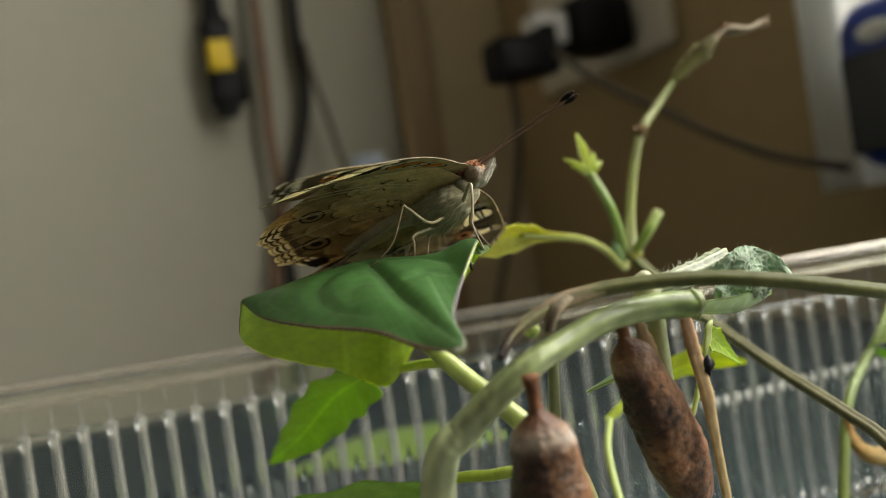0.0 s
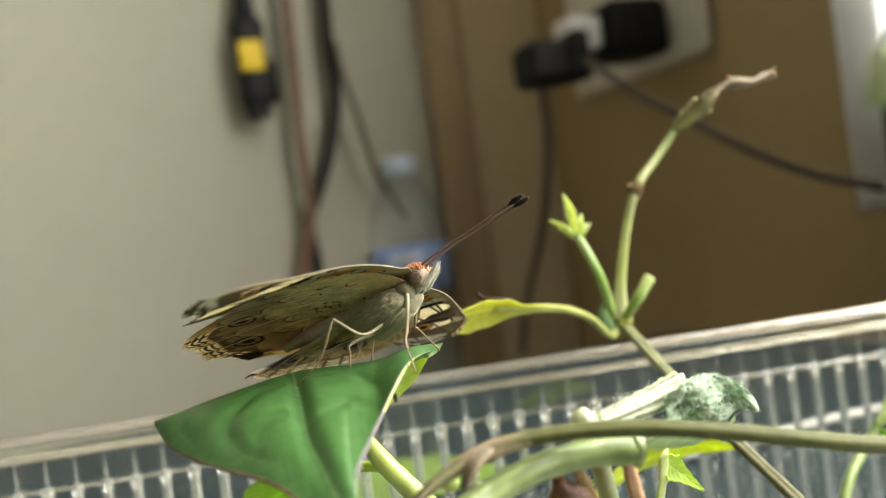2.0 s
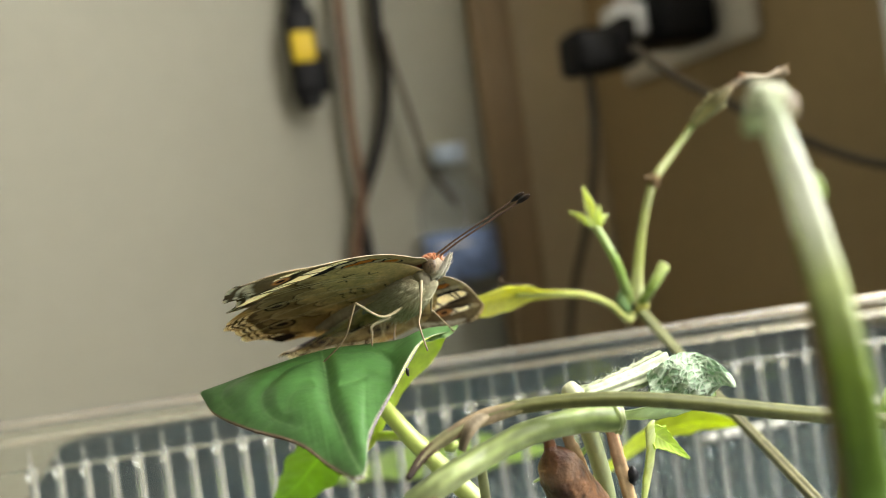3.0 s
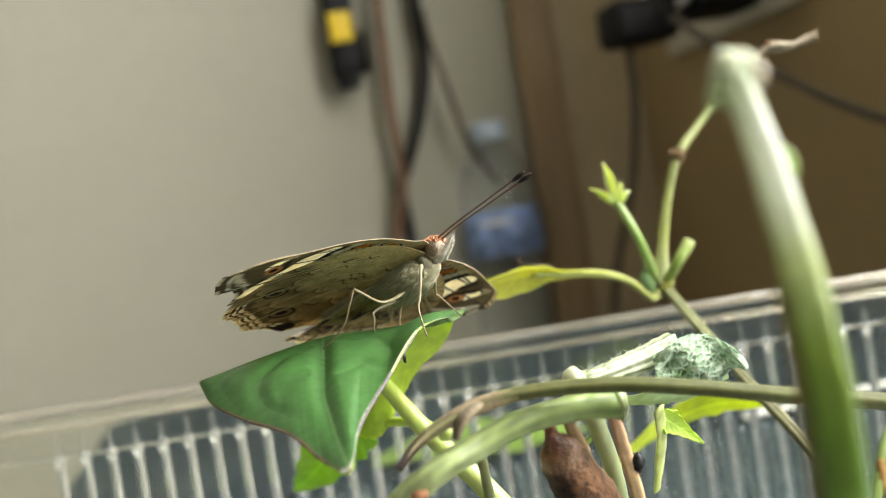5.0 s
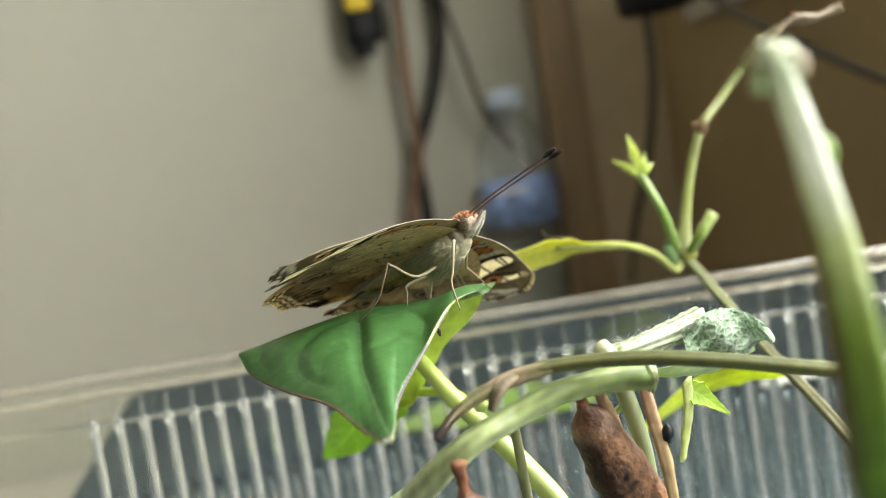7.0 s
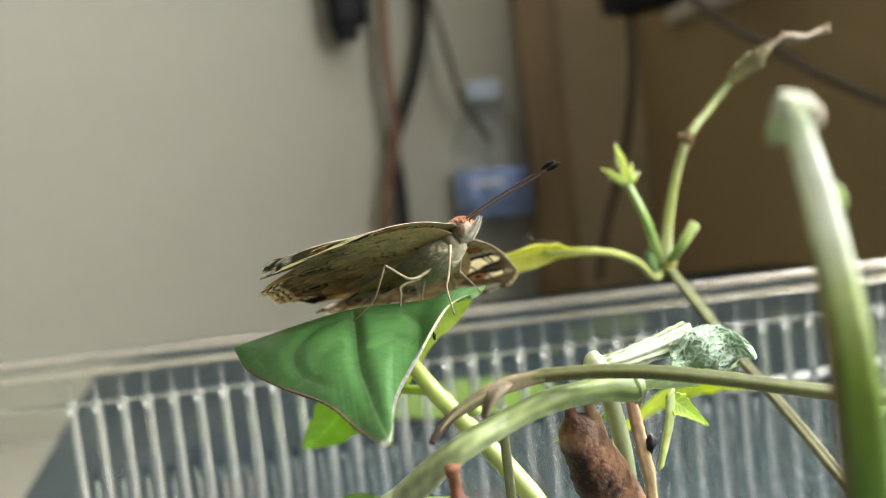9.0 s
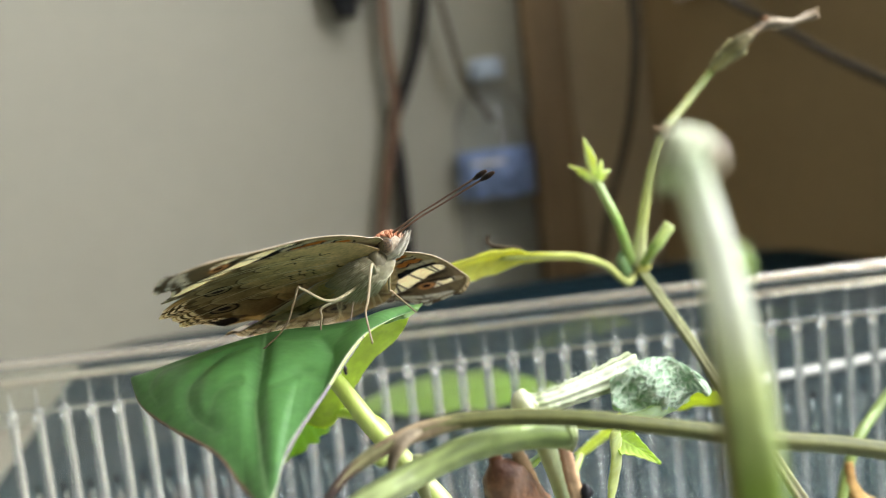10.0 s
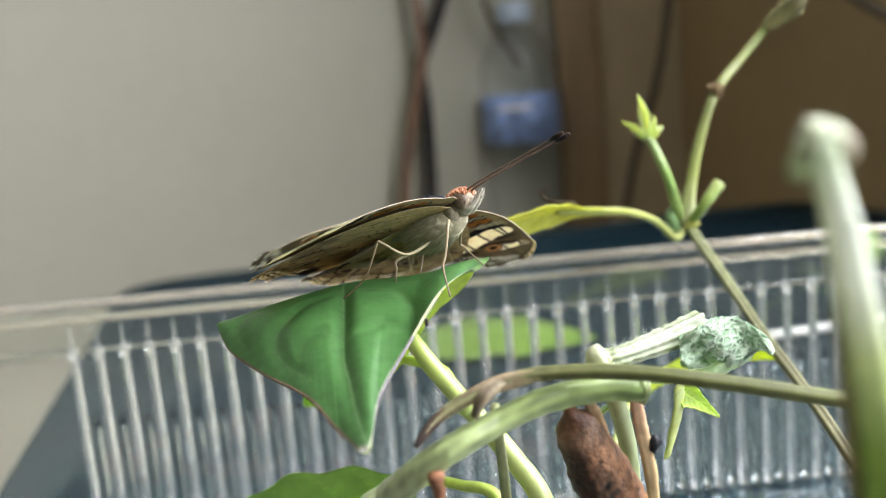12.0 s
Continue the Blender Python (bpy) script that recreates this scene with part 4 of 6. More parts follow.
def chrysalis(top, axis, length, width, seed, label, stalk, band=0.0):
    """A hanging pupal case: narrow neck, angular shoulder, long body, a warty keel between a dark and a tan flank."""
    t = thing("chrysalis", label, "chrysalis", top, "chrysalises under the stem")
    d = Vector(axis).normalized()
    side = (Vector((1, 0, 0)) - d * d.x).normalized()
    up = d.cross(side)
    bm = bmesh.new()
    lay = tint_layer(bm)
    n, seg = 130, 64
    at, prof = (0, 0.025, 0.055, 0.09, 0.15, 0.20, 0.25, 0.38, 0.55, 0.70, 0.82, 0.92, 1.0), (0.16, 0.22, 0.42, 0.64, 0.75, 0.78, 0.80, 0.95, 1.0, 0.97, 0.86, 0.62, 0.15)
    rings = []
    for i in range(n):
        f = i / (n - 1)
        r0 = float(np.interp(f, at, prof)) * width / 2
        ringed = 0.008 * math.cos(f * 2 * math.pi * 12) * (0.15 < f < 0.75)
        ring = []
        for k in range(seg):
            a = 2 * math.pi * k / seg
            p = Vector((math.cos(a), math.sin(a), 0))
            nz = noise.noise(Vector((p.x * 1.5, p.y * 1.5, f * 6 + seed * 5)))
            fine = noise.noise(Vector((p.x * 5, p.y * 5, f * 26 + seed * 3)))
            keel = sum(math.exp(-((a - b) / 0.13) ** 2) for b in (0.55, 1.75, 2.9, 3.9, 4.75, 5.6)) * (0.4 + 0.6 * max(0, math.cos(f * 2 * math.pi * 12)) ** 2) * (0.12 < f < 0.72)
            r = r0 * (1 + ringed + 0.05 * keel + 0.05 * nz + 0.04 * fine)
            v = bm.verts.new(d * f * length + side * p.x * r + up * p.y * r)
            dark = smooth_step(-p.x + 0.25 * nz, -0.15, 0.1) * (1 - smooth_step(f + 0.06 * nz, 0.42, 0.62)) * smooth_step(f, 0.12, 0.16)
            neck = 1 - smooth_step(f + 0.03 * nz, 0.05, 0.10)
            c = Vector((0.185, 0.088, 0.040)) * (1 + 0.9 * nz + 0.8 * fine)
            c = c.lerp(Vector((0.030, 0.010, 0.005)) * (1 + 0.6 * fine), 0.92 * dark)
            c = c.lerp(Vector((0.10, 0.036, 0.018)), 0.8 * neck)
            cap = math.exp(-((f - 0.115 - 0.02 * nz) / 0.035) ** 2)
            c = c.lerp(Vector((0.50, 0.42, 0.34)) if band else Vector((0.27, 0.17, 0.11)), max(0.0, cap * (band or 0.6) * (0.8 + 0.5 * nz)))
            wart = max(0, math.cos(5 * a + seed)) ** 10 * max(0, math.cos(f * 2 * math.pi * 12)) ** 6 * (f > 0.2)
            c = c * (1 - 0.75 * min(1, wart * 1.5))
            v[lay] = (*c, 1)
            ring.append(v)
        rings.append(ring)
    for a, b in zip(rings, rings[1:]):
        for k in range(seg):
            bm.faces.new((a[k], a[(k + 1) % seg], b[(k + 1) % seg], b[k]))
    bm.faces.new(rings[0][::-1]), bm.faces.new(rings[-1])
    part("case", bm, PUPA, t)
    part("stalk", tube([d * 0.0012] + [Vector(p) - Vector(top) for p in stalk], (0.0006, 0.0005, 0.0007), 20, 10, ((0.16, 0.06, 0.03), (0.22, 0.10, 0.05)), 0, 0, 0.3, seed), DRY, t)
    return t


def make_pupae():
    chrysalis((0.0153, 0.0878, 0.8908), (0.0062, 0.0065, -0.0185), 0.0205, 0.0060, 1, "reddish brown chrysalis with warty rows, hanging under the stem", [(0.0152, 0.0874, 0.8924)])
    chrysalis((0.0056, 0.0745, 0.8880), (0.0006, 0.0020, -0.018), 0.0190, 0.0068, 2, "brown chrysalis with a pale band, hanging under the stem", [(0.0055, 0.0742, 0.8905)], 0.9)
    # dry stalk husk beside the chrysalis
    base = (0.0245, 0.090, 0.8433)
    t = thing("dry_stalk", "pinkish tan dry stalk beside the chrysalis", "stalk", base)
    o = Vector(base)
    R = lambda pts: [Vector(p) - o for p in pts]
    pts = [(0.0213, 0.0885, 0.8915), (0.0217, 0.0888, 0.8885), (0.0223, 0.0890, 0.8840), (0.0226, 0.0893, 0.8790), (0.0234, 0.0898, 0.8650), base]
    part("stalk", tube(R(pts), (0.0005, 0.0006, 0.0006, 0.00045, 0.00035, 0.0004), 60, 12, ((0.40, 0.24, 0.15), (0.48, 0.34, 0.18), (0.50, 0.38, 0.18), (0.34, 0.26, 0.13)), 3, 0.2, 0.2, 21, stripe=0.25), DRY, t)
    part("frass", blob((0.0006, 0.0005, 0.0009), (0, 0, 0), (0.01, 0.01, 0.012), 12, 0.5, Matrix.Translation(Vector((0.0228, 0.0888, 0.8868)) - o), 3), CHITIN, t, "black dropping stuck to the stalk")
    part("husk", tube(R([(0.0170, 0.0885, 0.8920), (0.0177, 0.0893, 0.8892), (0.0190, 0.0910, 0.8848)]), (0.0004, 0.0007, 0.0003), 30, 10, ((0.40, 0.28, 0.15), (0.38, 0.24, 0.12)), 3, 0.3, 0.25, 22), DRY, t)


def make_crumpled_leaf():
    """Pale hairy young leaf behind the cut stem, with its sprout and green lower leaves."""
    base = (0.018, 0.100, 0.8435)
    t = thing("young_sprout", "pale crumpled hairy young leaf with net veins and fresh stalk", "leaf", base)
    o = Vector(base)
    R = lambda pts: [Vector(p) - o for p in pts]
    part("sprout", tube(R([(0.0185, 0.0895, 0.8946), (0.0210, 0.0910, 0.8948), (0.0250, 0.0945, 0.8952), (0.0280, 0.0970, 0.8957)]), (0.0010, 0.0009, 0.0012, 0.0013), 60, 36, ((0.30, 0.35, 0.18), (0.38, 0.42, 0.28), (0.32, 0.38, 0.21)), 9, 0.12, 0.15, 31, stripe=0.45), STEM, t, "pale striped sprout")
    part("stump", tube(R([(0.0183, 0.0890, 0.8930), (0.0184, 0.0890, 0.8950), (0.0190, 0.0892, 0.8955)]), (0.0013, 0.0013, 0.0009), 16, 14, ((0.58, 0.60, 0.36), (0.64, 0.66, 0.44)), 0, 0, 0.2, 32), STEM, t)
    part("root_stalk", tube(R([(0.0190, 0.0900, 0.8935), (0.0206, 0.0985, 0.880), (0.0195, 0.100, 0.860), base]), (0.0009, 0.0009, 0.001), 40, 10, ((0.30, 0.36, 0.16),)), STEM, t)
    # crumpled blade
    n, m = 150, 100
    u, v = np.meshgrid(np.linspace(0, 1, n), np.linspace(-1, 1, m), indexing="ij")
    rs = np.random.RandomState(4)
    seeds = np.stack([rs.uniform(-0.05, 1.05, 150), rs.uniform(-1.05, 1.05, 150)], -1)
    d = np.hypot((u[..., None] - seeds[:, 0]) * 3.2, (v[..., None] - seeds[:, 1]) * 1.25)
    d.sort(axis=-1)
    gap = np.clip((d[..., 1] - d[..., 0]) / 0.09, 0, 1)
    w = 0.0030 * np.clip(np.sin(np.pi * np.clip(u * 0.92 + 0.08, 0, 1)), 0, 1) ** 0.55
    cx = np.stack([0.0258 + 0.0080 * u, 0.0935 + 0.0045 * u, 0.8940 - 0.0002 * u - 0.0012 * u ** 3], -1)
    g = cx + np.stack([0.0010 * v * u, -0.0010 * v - 0.0008 * (1 - v ** 2), w * v], -1) + np.stack([0 * u, 0.00022 * gap + 0.0005 * np.sin(9 * u + 3 * v) + 0.0003 * np.sin(21 * u - 6 * v), 0.0001 * gap], -1)
    ridge = 1 - gap
    col = np.array((0.36, 0.54, 0.34)) * (1 - ridge[..., None] ** 3) + np.array((0.66, 0.75, 0.60)) * ridge[..., None] ** 3
    sheet("crumpled_blade", g - np.array(base), 0.00018, col, col, HAIRY, t, "whitish green net-veined blade")
    # down on the young leaf and its sprout
    bm = bmesh.new()
    rnd = random.Random(31)
    for k in range(900):
        if k % 3:
            i, jj = rnd.randrange(n), rnd.randrange(m)
            q = Vector(g[i, jj]) - o
        else:
            w1 = rnd.random()
            a = rnd.uniform(0, 6.28)
            q = Vector((0.0185 + 0.0095 * w1, 0.0895 + 0.0075 * w1, 0.8946 + 0.0011 * w1)) - o + Vector((0, math.cos(a), math.sin(a))) * 0.0011
        dirn = Vector((rnd.uniform(-0.5, 0.7), -0.6 + rnd.uniform(-0.4, 0.4), rnd.uniform(-0.2, 1.0))).normalized()
        tube([q, q + dirn * rnd.uniform(0.0003, 0.0008)], (0.000022, 0.000008), 3, 4, ((0.80, 0.84, 0.74),), bm=bm)
    tagged(part("down", bm, HAIRY, t, "fine white down"), kind="stuff")
    # lower pale rim and green leaf behind
    blade("lower_blade", R([(0.0215, 0.0915, 0.8920), (0.0250, 0.0930, 0.8912), (0.0290, 0.0955, 0.8908), (0.0330, 0.099, 0.8915)]), (0.0005, 0.0012, 0.0014, 0.0003), 50, 17, 0.00018, (0.34, 0.46, 0.26), (0.40, 0.50, 0.30), t, (0, -0.8, 0.5), 0.6)
    blade("green_blade", R([(0.0200, 0.1400, 0.8725), (0.0286, 0.1450, 0.8764), (0.0360, 0.1460, 0.8782), (0.0434, 0.1465, 0.8770)]), (0.0007, 0.0019, 0.0026, 0.0004), 60, 21, 0.00018, (0.46, 0.56, 0.04), (0.50, 0.60, 0.05), t, (0, -0.5, 0.85), 0.2, "yellow-green leaf")
    part("blade_stalk", tube(R([(0.0206, 0.1402, 0.8728), (0.0185, 0.1320, 0.8690), (0.0180, 0.1180, 0.8600), base]), (0.0005, 0.0006, 0.0007), 30, 10, ((0.42, 0.52, 0.14), (0.30, 0.38, 0.12))), STEM, t)
    part("hanging_stalk", tube(R([(0.0258, 0.0975, 0.8895), (0.0256, 0.1010, 0.8850), (0.0245, 0.1050, 0.8790)]), (0.0008, 0.0009, 0.0009, 0.0006), 40, 14, ((0.50, 0.58, 0.18), (0.54, 0.62, 0.14)), 0, 0, 0.3, 33, flat=0.35), STEM, t)
    blade("torn_leaf", R([(0.0258, 0.0992, 0.8884), (0.0274, 0.1008, 0.8868), (0.0299, 0.1028, 0.8842)]), (0.0009, 0.0013, 0.0009, 0.0005, 0.0001), 40, 17, 0.00018, (0.36, 0.55, 0.06), (0.48, 0.62, 0.14), t, (-0.6, -0.3, -0.7), 0.4, "torn bright green leaf")
    blade("left_blade", R([(0.0195, 0.0950, 0.8890), (0.0165, 0.0985, 0.8862), (0.0130, 0.1010, 0.8840)]), (0.0004, 0.0015, 0.0002), 30, 13, 0.00018, (0.25, 0.36, 0.22), (0.32, 0.42, 0.26), t, (0.2, -0.9, 0.4), 0.4)


def make_other_plants():
    # lower leaf behind the petiole
    base = (0.0112, 0.1064, 0.8435)
    t = thing("lower_leaf", "bright green hanging leaf below the perch", "leaf", base)
    o = Vector(base)
    R = lambda pts: [Vector(p) - o for p in pts]
    lc = [(-0.0118, 0.1232, 0.8866), (-0.0197, 0.1332, 0.8872), (-0.0247, 0.1352, 0.8824), (-0.0290, 0.1352, 0.8752), (-0.0240, 0.1342, 0.8753), (-0.0175, 0.1312, 0.8789)]
    a, b = Vector(lc[0]), Vector((-0.0301, 0.1437, 0.8732))
    blade("blade", R([a, a * 0.7 + b * 0.3 + Vector((0, 0, 0.001)), a * 0.35 + b * 0.65, b]), (0.0030, 0.0041, 0.0038, 0.0023, 0.0003), 70, 31, 0.0002, (0.18, 0.34, 0.05), (0.26, 0.42, 0.05), t, (-0.5, -0.45, 0.75), 0.35)
    pet = [(-0.0059, 0.1119, 0.8941), (-0.0038, 0.1108, 0.8916), (-0.0015, 0.1097, 0.8887), (0.0008, 0.1087, 0.8862), (0.0041, 0.1067, 0.8830), (0.0071, 0.1057, 0.8796), (0.0107, 0.1035, 0.8748)]
    part("stalk", tube(R([tuple(a)] + [(p[0], p[1] + 0.0024, p[2] - 0.0007) for p in pet[2:]] + [(0.0118, 0.1056, 0.866), base]), (0.0006, 0.0007, 0.0008), 40, 10, (UNDER, PALE_STEM)), STEM, t)
    # leaf at the bottom
    base = (0.0085, 0.1010, 0.8435)
    t = thing("bottom_leaf", "broad mid-green leaf near the bottom of the box", "leaf", base)
    o = Vector(base)
    R = lambda pts: [Vector(p) - o for p in pts]
    blade("blade", R([(-0.0045, 0.1075, 0.8742), (-0.0120, 0.1080, 0.8730), (-0.0200, 0.1060, 0.8715), (-0.0280, 0.1040, 0.8685), (-0.0360, 0.1020, 0.8640)]), (0.0012, 0.0045, 0.0060, 0.0048, 0.0004), 80, 31, 0.00022, (0.15, 0.28, 0.045), (0.20, 0.33, 0.05), t, (0.1, -0.70, -0.70), 0.15)
    part("stalk", tube(R([(-0.0045, 0.1090, 0.8752), (0.0010, 0.1060, 0.8757), (0.0065, 0.1020, 0.8750), (0.0085, 0.1010, 0.862), base]), (0.0006, 0.0007, 0.0008), 40, 10, (UNDER, PALE_STEM)), STEM, t)
    # thin hanging twig under the cut stem
    base = (0.0086, 0.0960, 0.8434)
    t = thing("thin_twig", "thin straight green twig standing behind the stem", "twig", base)
    o = Vector(base)
    part("twig", tube([Vector(p) - o for p in ((0.0088, 0.0870, 0.8915), (0.0085, 0.0905, 0.8850), (0.0083, 0.0930, 0.8790), (0.0085, 0.0950, 0.860), base)], (0.0005, 0.0006, 0.0006), 40, 10, ((0.26, 0.28, 0.12), (0.22, 0.25, 0.08)), 4, 0.12, 0.1, 41), STEM, t)
    # sprig at the box's right side
    base = (0.0520, 0.143, 0.8435)
    t = thing("small_sprig", "small green sprig with pale leaflets and a yellow curled leaf", "plant", base)
    o = Vector(base)
    R = lambda pts: [Vector(p) - o for p in pts]
    part("stem", tube(R([(0.0735, 0.1625, 0.8800), (0.0690, 0.1590, 0.8752), (0.0648, 0.1563, 0.8717), (0.0596, 0.1513, 0.8668), (0.0550, 0.1463, 0.8550), base]), (0.0006, 0.0008, 0.0008, 0.0009), 60, 12, ((0.24, 0.32, 0.08), (0.20, 0.29, 0.07), (0.22, 0.26, 0.08)), 4, 0.1, 0.1, 42), STEM, t)
    for q, s in (((0.0705, 0.1575, 0.8770), (0.4, -0.6, 0.7)), ((0.0740, 0.1590, 0.8745), (0.2, -0.7, 0.6))):
        blade("leaflet", R([(0.0680, 0.1575, 0.8750), tuple((Vector(q) + Vector((0.0680, 0.1575, 0.8750))) / 2 + Vector((0, -0.0005, 0.0006))), q]), (0.0004, 0.0018, 0.0003), 30, 13, 0.00018, (0.42, 0.52, 0.30), (0.46, 0.56, 0.30), t, s, 0.5)
    blade("leaflet", R([(0.0672, 0.158, 0.8745), (0.0705, 0.157, 0.8722), (0.0750, 0.157, 0.8715)]), (0.0004, 0.0014, 0.0003), 30, 13, 0.00018, (0.22, 0.42, 0.06), (0.30, 0.48, 0.10), t, (0.1, -0.7, 0.6), 0.4)
    part("curled_leaf", tube(R([(0.0588, 0.1500, 0.8660), (0.0588, 0.1495, 0.8625), (0.0605, 0.1492, 0.8598), (0.0635, 0.1495, 0.8588), (0.0665, 0.1500, 0.8600)]), (0.0006, 0.0009, 0.0012, 0.0013, 0.0006), 40, 12, ((0.34, 0.19, 0.06), (0.42, 0.27, 0.09), (0.46, 0.36, 0.18)), 2, 0.3, 0.2, 43), DRY, t, "amber curled dry leaf")
    # litter on the floor of the box
    for k, (x, y, r) in enumerate(((-0.055, 0.13, 0.4), (-0.03, 0.14, 1.3), (-0.075, 0.11, 2.2), (0.0, 0.145, 0.2), (-0.045, 0.10, 2.9))):
        base = (x, y, 0.8438)
        t = thing("dry_leaf", "curled reddish brown dry leaf on the box floor", "leaf", base, "dry leaves in the box")
        c, s = math.cos(r), math.sin(r)
        pts = [(-0.009 * c, -0.009 * s, 0.001), (0, 0, 0.003), (0.009 * c, 0.009 * s, 0.0015), (0.014 * c, 0.014 * s, 0.004)]
        ob = blade("blade", pts, (0.0008, 0.005, 0.005, 0.0004), 30, 15, 0.0002, (0.34, 0.17, 0.10), (0.36, 0.20, 0.12), t, (-s, c, 0.2), 0.5)
        ob.data.materials[0] = DRY
    # green leaf lying outside, behind the box
    base = (-0.022, 0.285, 0.8417)
    t = thing("fallen_leaf", "bright green leaf lying on the case behind the box", "leaf", base)
    blade("blade", [(-0.032, -0.006, 0.0015), (-0.012, 0.0, 0.005), (0.012, 0.002, 0.005), (0.034, 0.004, 0.001)], (0.004, 0.017, 0.016, 0.001), 40, 21, 0.0003, (0.20, 0.34, 0.045), (0.24, 0.38, 0.05), t, (0.1, 1, 0.1), 0.12)
    # white strand added to give the bright dots in the box ribs
    base = (0.075, 0.29, 0.8416)
    t = thing("white_strand", "thin white strand added on the case behind the box", "cable", base)
    part("cord", tube([(-0.02, -0.012, 0.0016), (0.01, 0.0, 0.0016), (0.04, 0.014, 0.0016), (0.075, 0.022, 0.0016)], (0.0011,), 40, 10), PALE, t)


# ---- the butterfly ----
BODY = Matrix(((0.8717, 0.4180, -0.2558, 0.00452), (-0.3383, 0.8917, 0.3019, 0.1040), (0.3538, -0.1764, 0.9183, 0.90854), (0, 0, 0, 1)))
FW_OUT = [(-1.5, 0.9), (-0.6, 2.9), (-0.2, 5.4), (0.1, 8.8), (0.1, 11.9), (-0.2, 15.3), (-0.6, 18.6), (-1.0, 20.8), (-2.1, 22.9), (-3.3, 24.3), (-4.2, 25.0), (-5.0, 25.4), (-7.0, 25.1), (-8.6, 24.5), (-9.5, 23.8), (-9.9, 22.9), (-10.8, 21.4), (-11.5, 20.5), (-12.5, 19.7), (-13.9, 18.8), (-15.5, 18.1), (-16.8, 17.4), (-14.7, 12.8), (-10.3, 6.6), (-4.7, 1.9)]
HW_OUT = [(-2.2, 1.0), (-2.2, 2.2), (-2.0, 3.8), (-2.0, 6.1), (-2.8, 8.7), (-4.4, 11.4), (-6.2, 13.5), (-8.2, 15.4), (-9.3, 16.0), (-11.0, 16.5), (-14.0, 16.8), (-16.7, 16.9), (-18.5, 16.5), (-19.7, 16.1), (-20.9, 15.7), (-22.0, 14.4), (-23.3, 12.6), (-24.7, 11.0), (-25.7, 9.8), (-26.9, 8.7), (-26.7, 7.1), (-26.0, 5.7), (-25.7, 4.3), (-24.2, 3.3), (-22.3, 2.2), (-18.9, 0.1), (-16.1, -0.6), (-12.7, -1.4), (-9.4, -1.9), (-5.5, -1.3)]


def segment_mask(f, u, a, b, w0, w1, soft=0.25):
    """A bar from a to b with half-widths w0 to w1."""
    ax, ay, bx, by = *a, *b
    dx, dy = bx - ax, by - ay
    t = np.clip(((f - ax) * dx + (u - ay) * dy) / (dx * dx + dy * dy), 0, 1)
    d = np.hypot(f - ax - t * dx, u - ay - t * dy)
    return 1 - smooth_step(d, (w0 + (w1 - w0) * t) - soft, (w0 + (w1 - w0) * t) + soft)


def eyespot(col, f, u, at, r, ring, centre, rim):
    d = np.hypot(f - at[0], u - at[1])
    col = over(col, 1 - smooth_step(d, r * 1.0, r * 1.2), rim)
    col = over(col, 1 - smooth_step(d, r * 0.78, r * 0.92), ring)
    return over(col, 1 - smooth_step(d, r * 0.38, r * 0.6), centre)


CREAM, INK, RUST = (0.93, 0.91, 0.84), (0.010, 0.008, 0.010), (0.50, 0.16, 0.02)


def bars(col, f, u, t, s, light):
    """White bars, spots and edge bands shared by both faces of a forewing."""
    wob = 0.35 * soft_noise(f, u, 1.6, 3)
    col = over(col, segment_mask(f, u + wob * 0.6, (-1.5, 14.5), (-4.9, 15.3), 1.15, 1.35, 0.15), light)
    col = over(col, segment_mask(f, u + wob * 0.6, (-4.9, 15.3), (-8.6, 16.6), 1.35, 1.25, 0.15), light)
    col = over(col, segment_mask(f, u + wob * 0.6, (-8.6, 16.6), (-13.6, 17.9), 1.2, 0.8, 0.2), light)
    col = over(col, segment_mask(f, u + wob, (-5.1, 19.9), (-3.2, 20.0), 0.75, 0.6, 0.12), light)
    col = over(col, segment_mask(f, u + wob, (-3.2, 20.1), (-1.7, 19.7), 0.65, 0.7, 0.12), light)
    blocks = np.clip(0.75 + 0.7 * np.sin(s * 95 + 0.6), 0.0, 1)
    outer = (s > 0.445) & (s < 0.835)
    # row of pale blocks behind the margin, two thin pale lines at it
    for a, b, w in (((-5.3, 23.5), (-7.0, 22.7), 0.5), ((-7.1, 22.4), (-8.0, 21.8), 0.55), ((-8.2, 21.5), (-9.0, 20.7), 0.5), ((-9.2, 20.4), (-10.0, 19.6), 0.4)):
        col = over(col, segment_mask(f, u + 0.4 * wob, a, b, w * 0.8, w * 0.8, 0.3) * (0.6 if light is CREAM else 0.35), light)
    col = over(col, smooth_step(t, 0.925, 0.935) * (1 - smooth_step(t, 0.948, 0.958)) * outer * (0.25 + 0.45 * blocks) * (1 if light is CREAM else 0.4), light)
    return over(col, smooth_step(t, 0.975, 0.984) * outer * (blocks > 0.6) * (0.7 if light is CREAM else 0.3), light)


def wing_veins(col, f, u, centre, angles, width, tint, amount, start=2):
    ang = np.arctan2(u - centre[1], f - centre[0])
    rad = np.hypot(f - centre[0], u - centre[1])
    for a in angles:
        d = np.abs(ang - radians(a) - 0.10 * np.sin(rad * 0.12 + a)) * rad
        col = over(col, (1 - smooth_step(d, width * 0.5, width * 1.4)) * amount * smooth_step(rad, start, start + 3), tint)
    return col


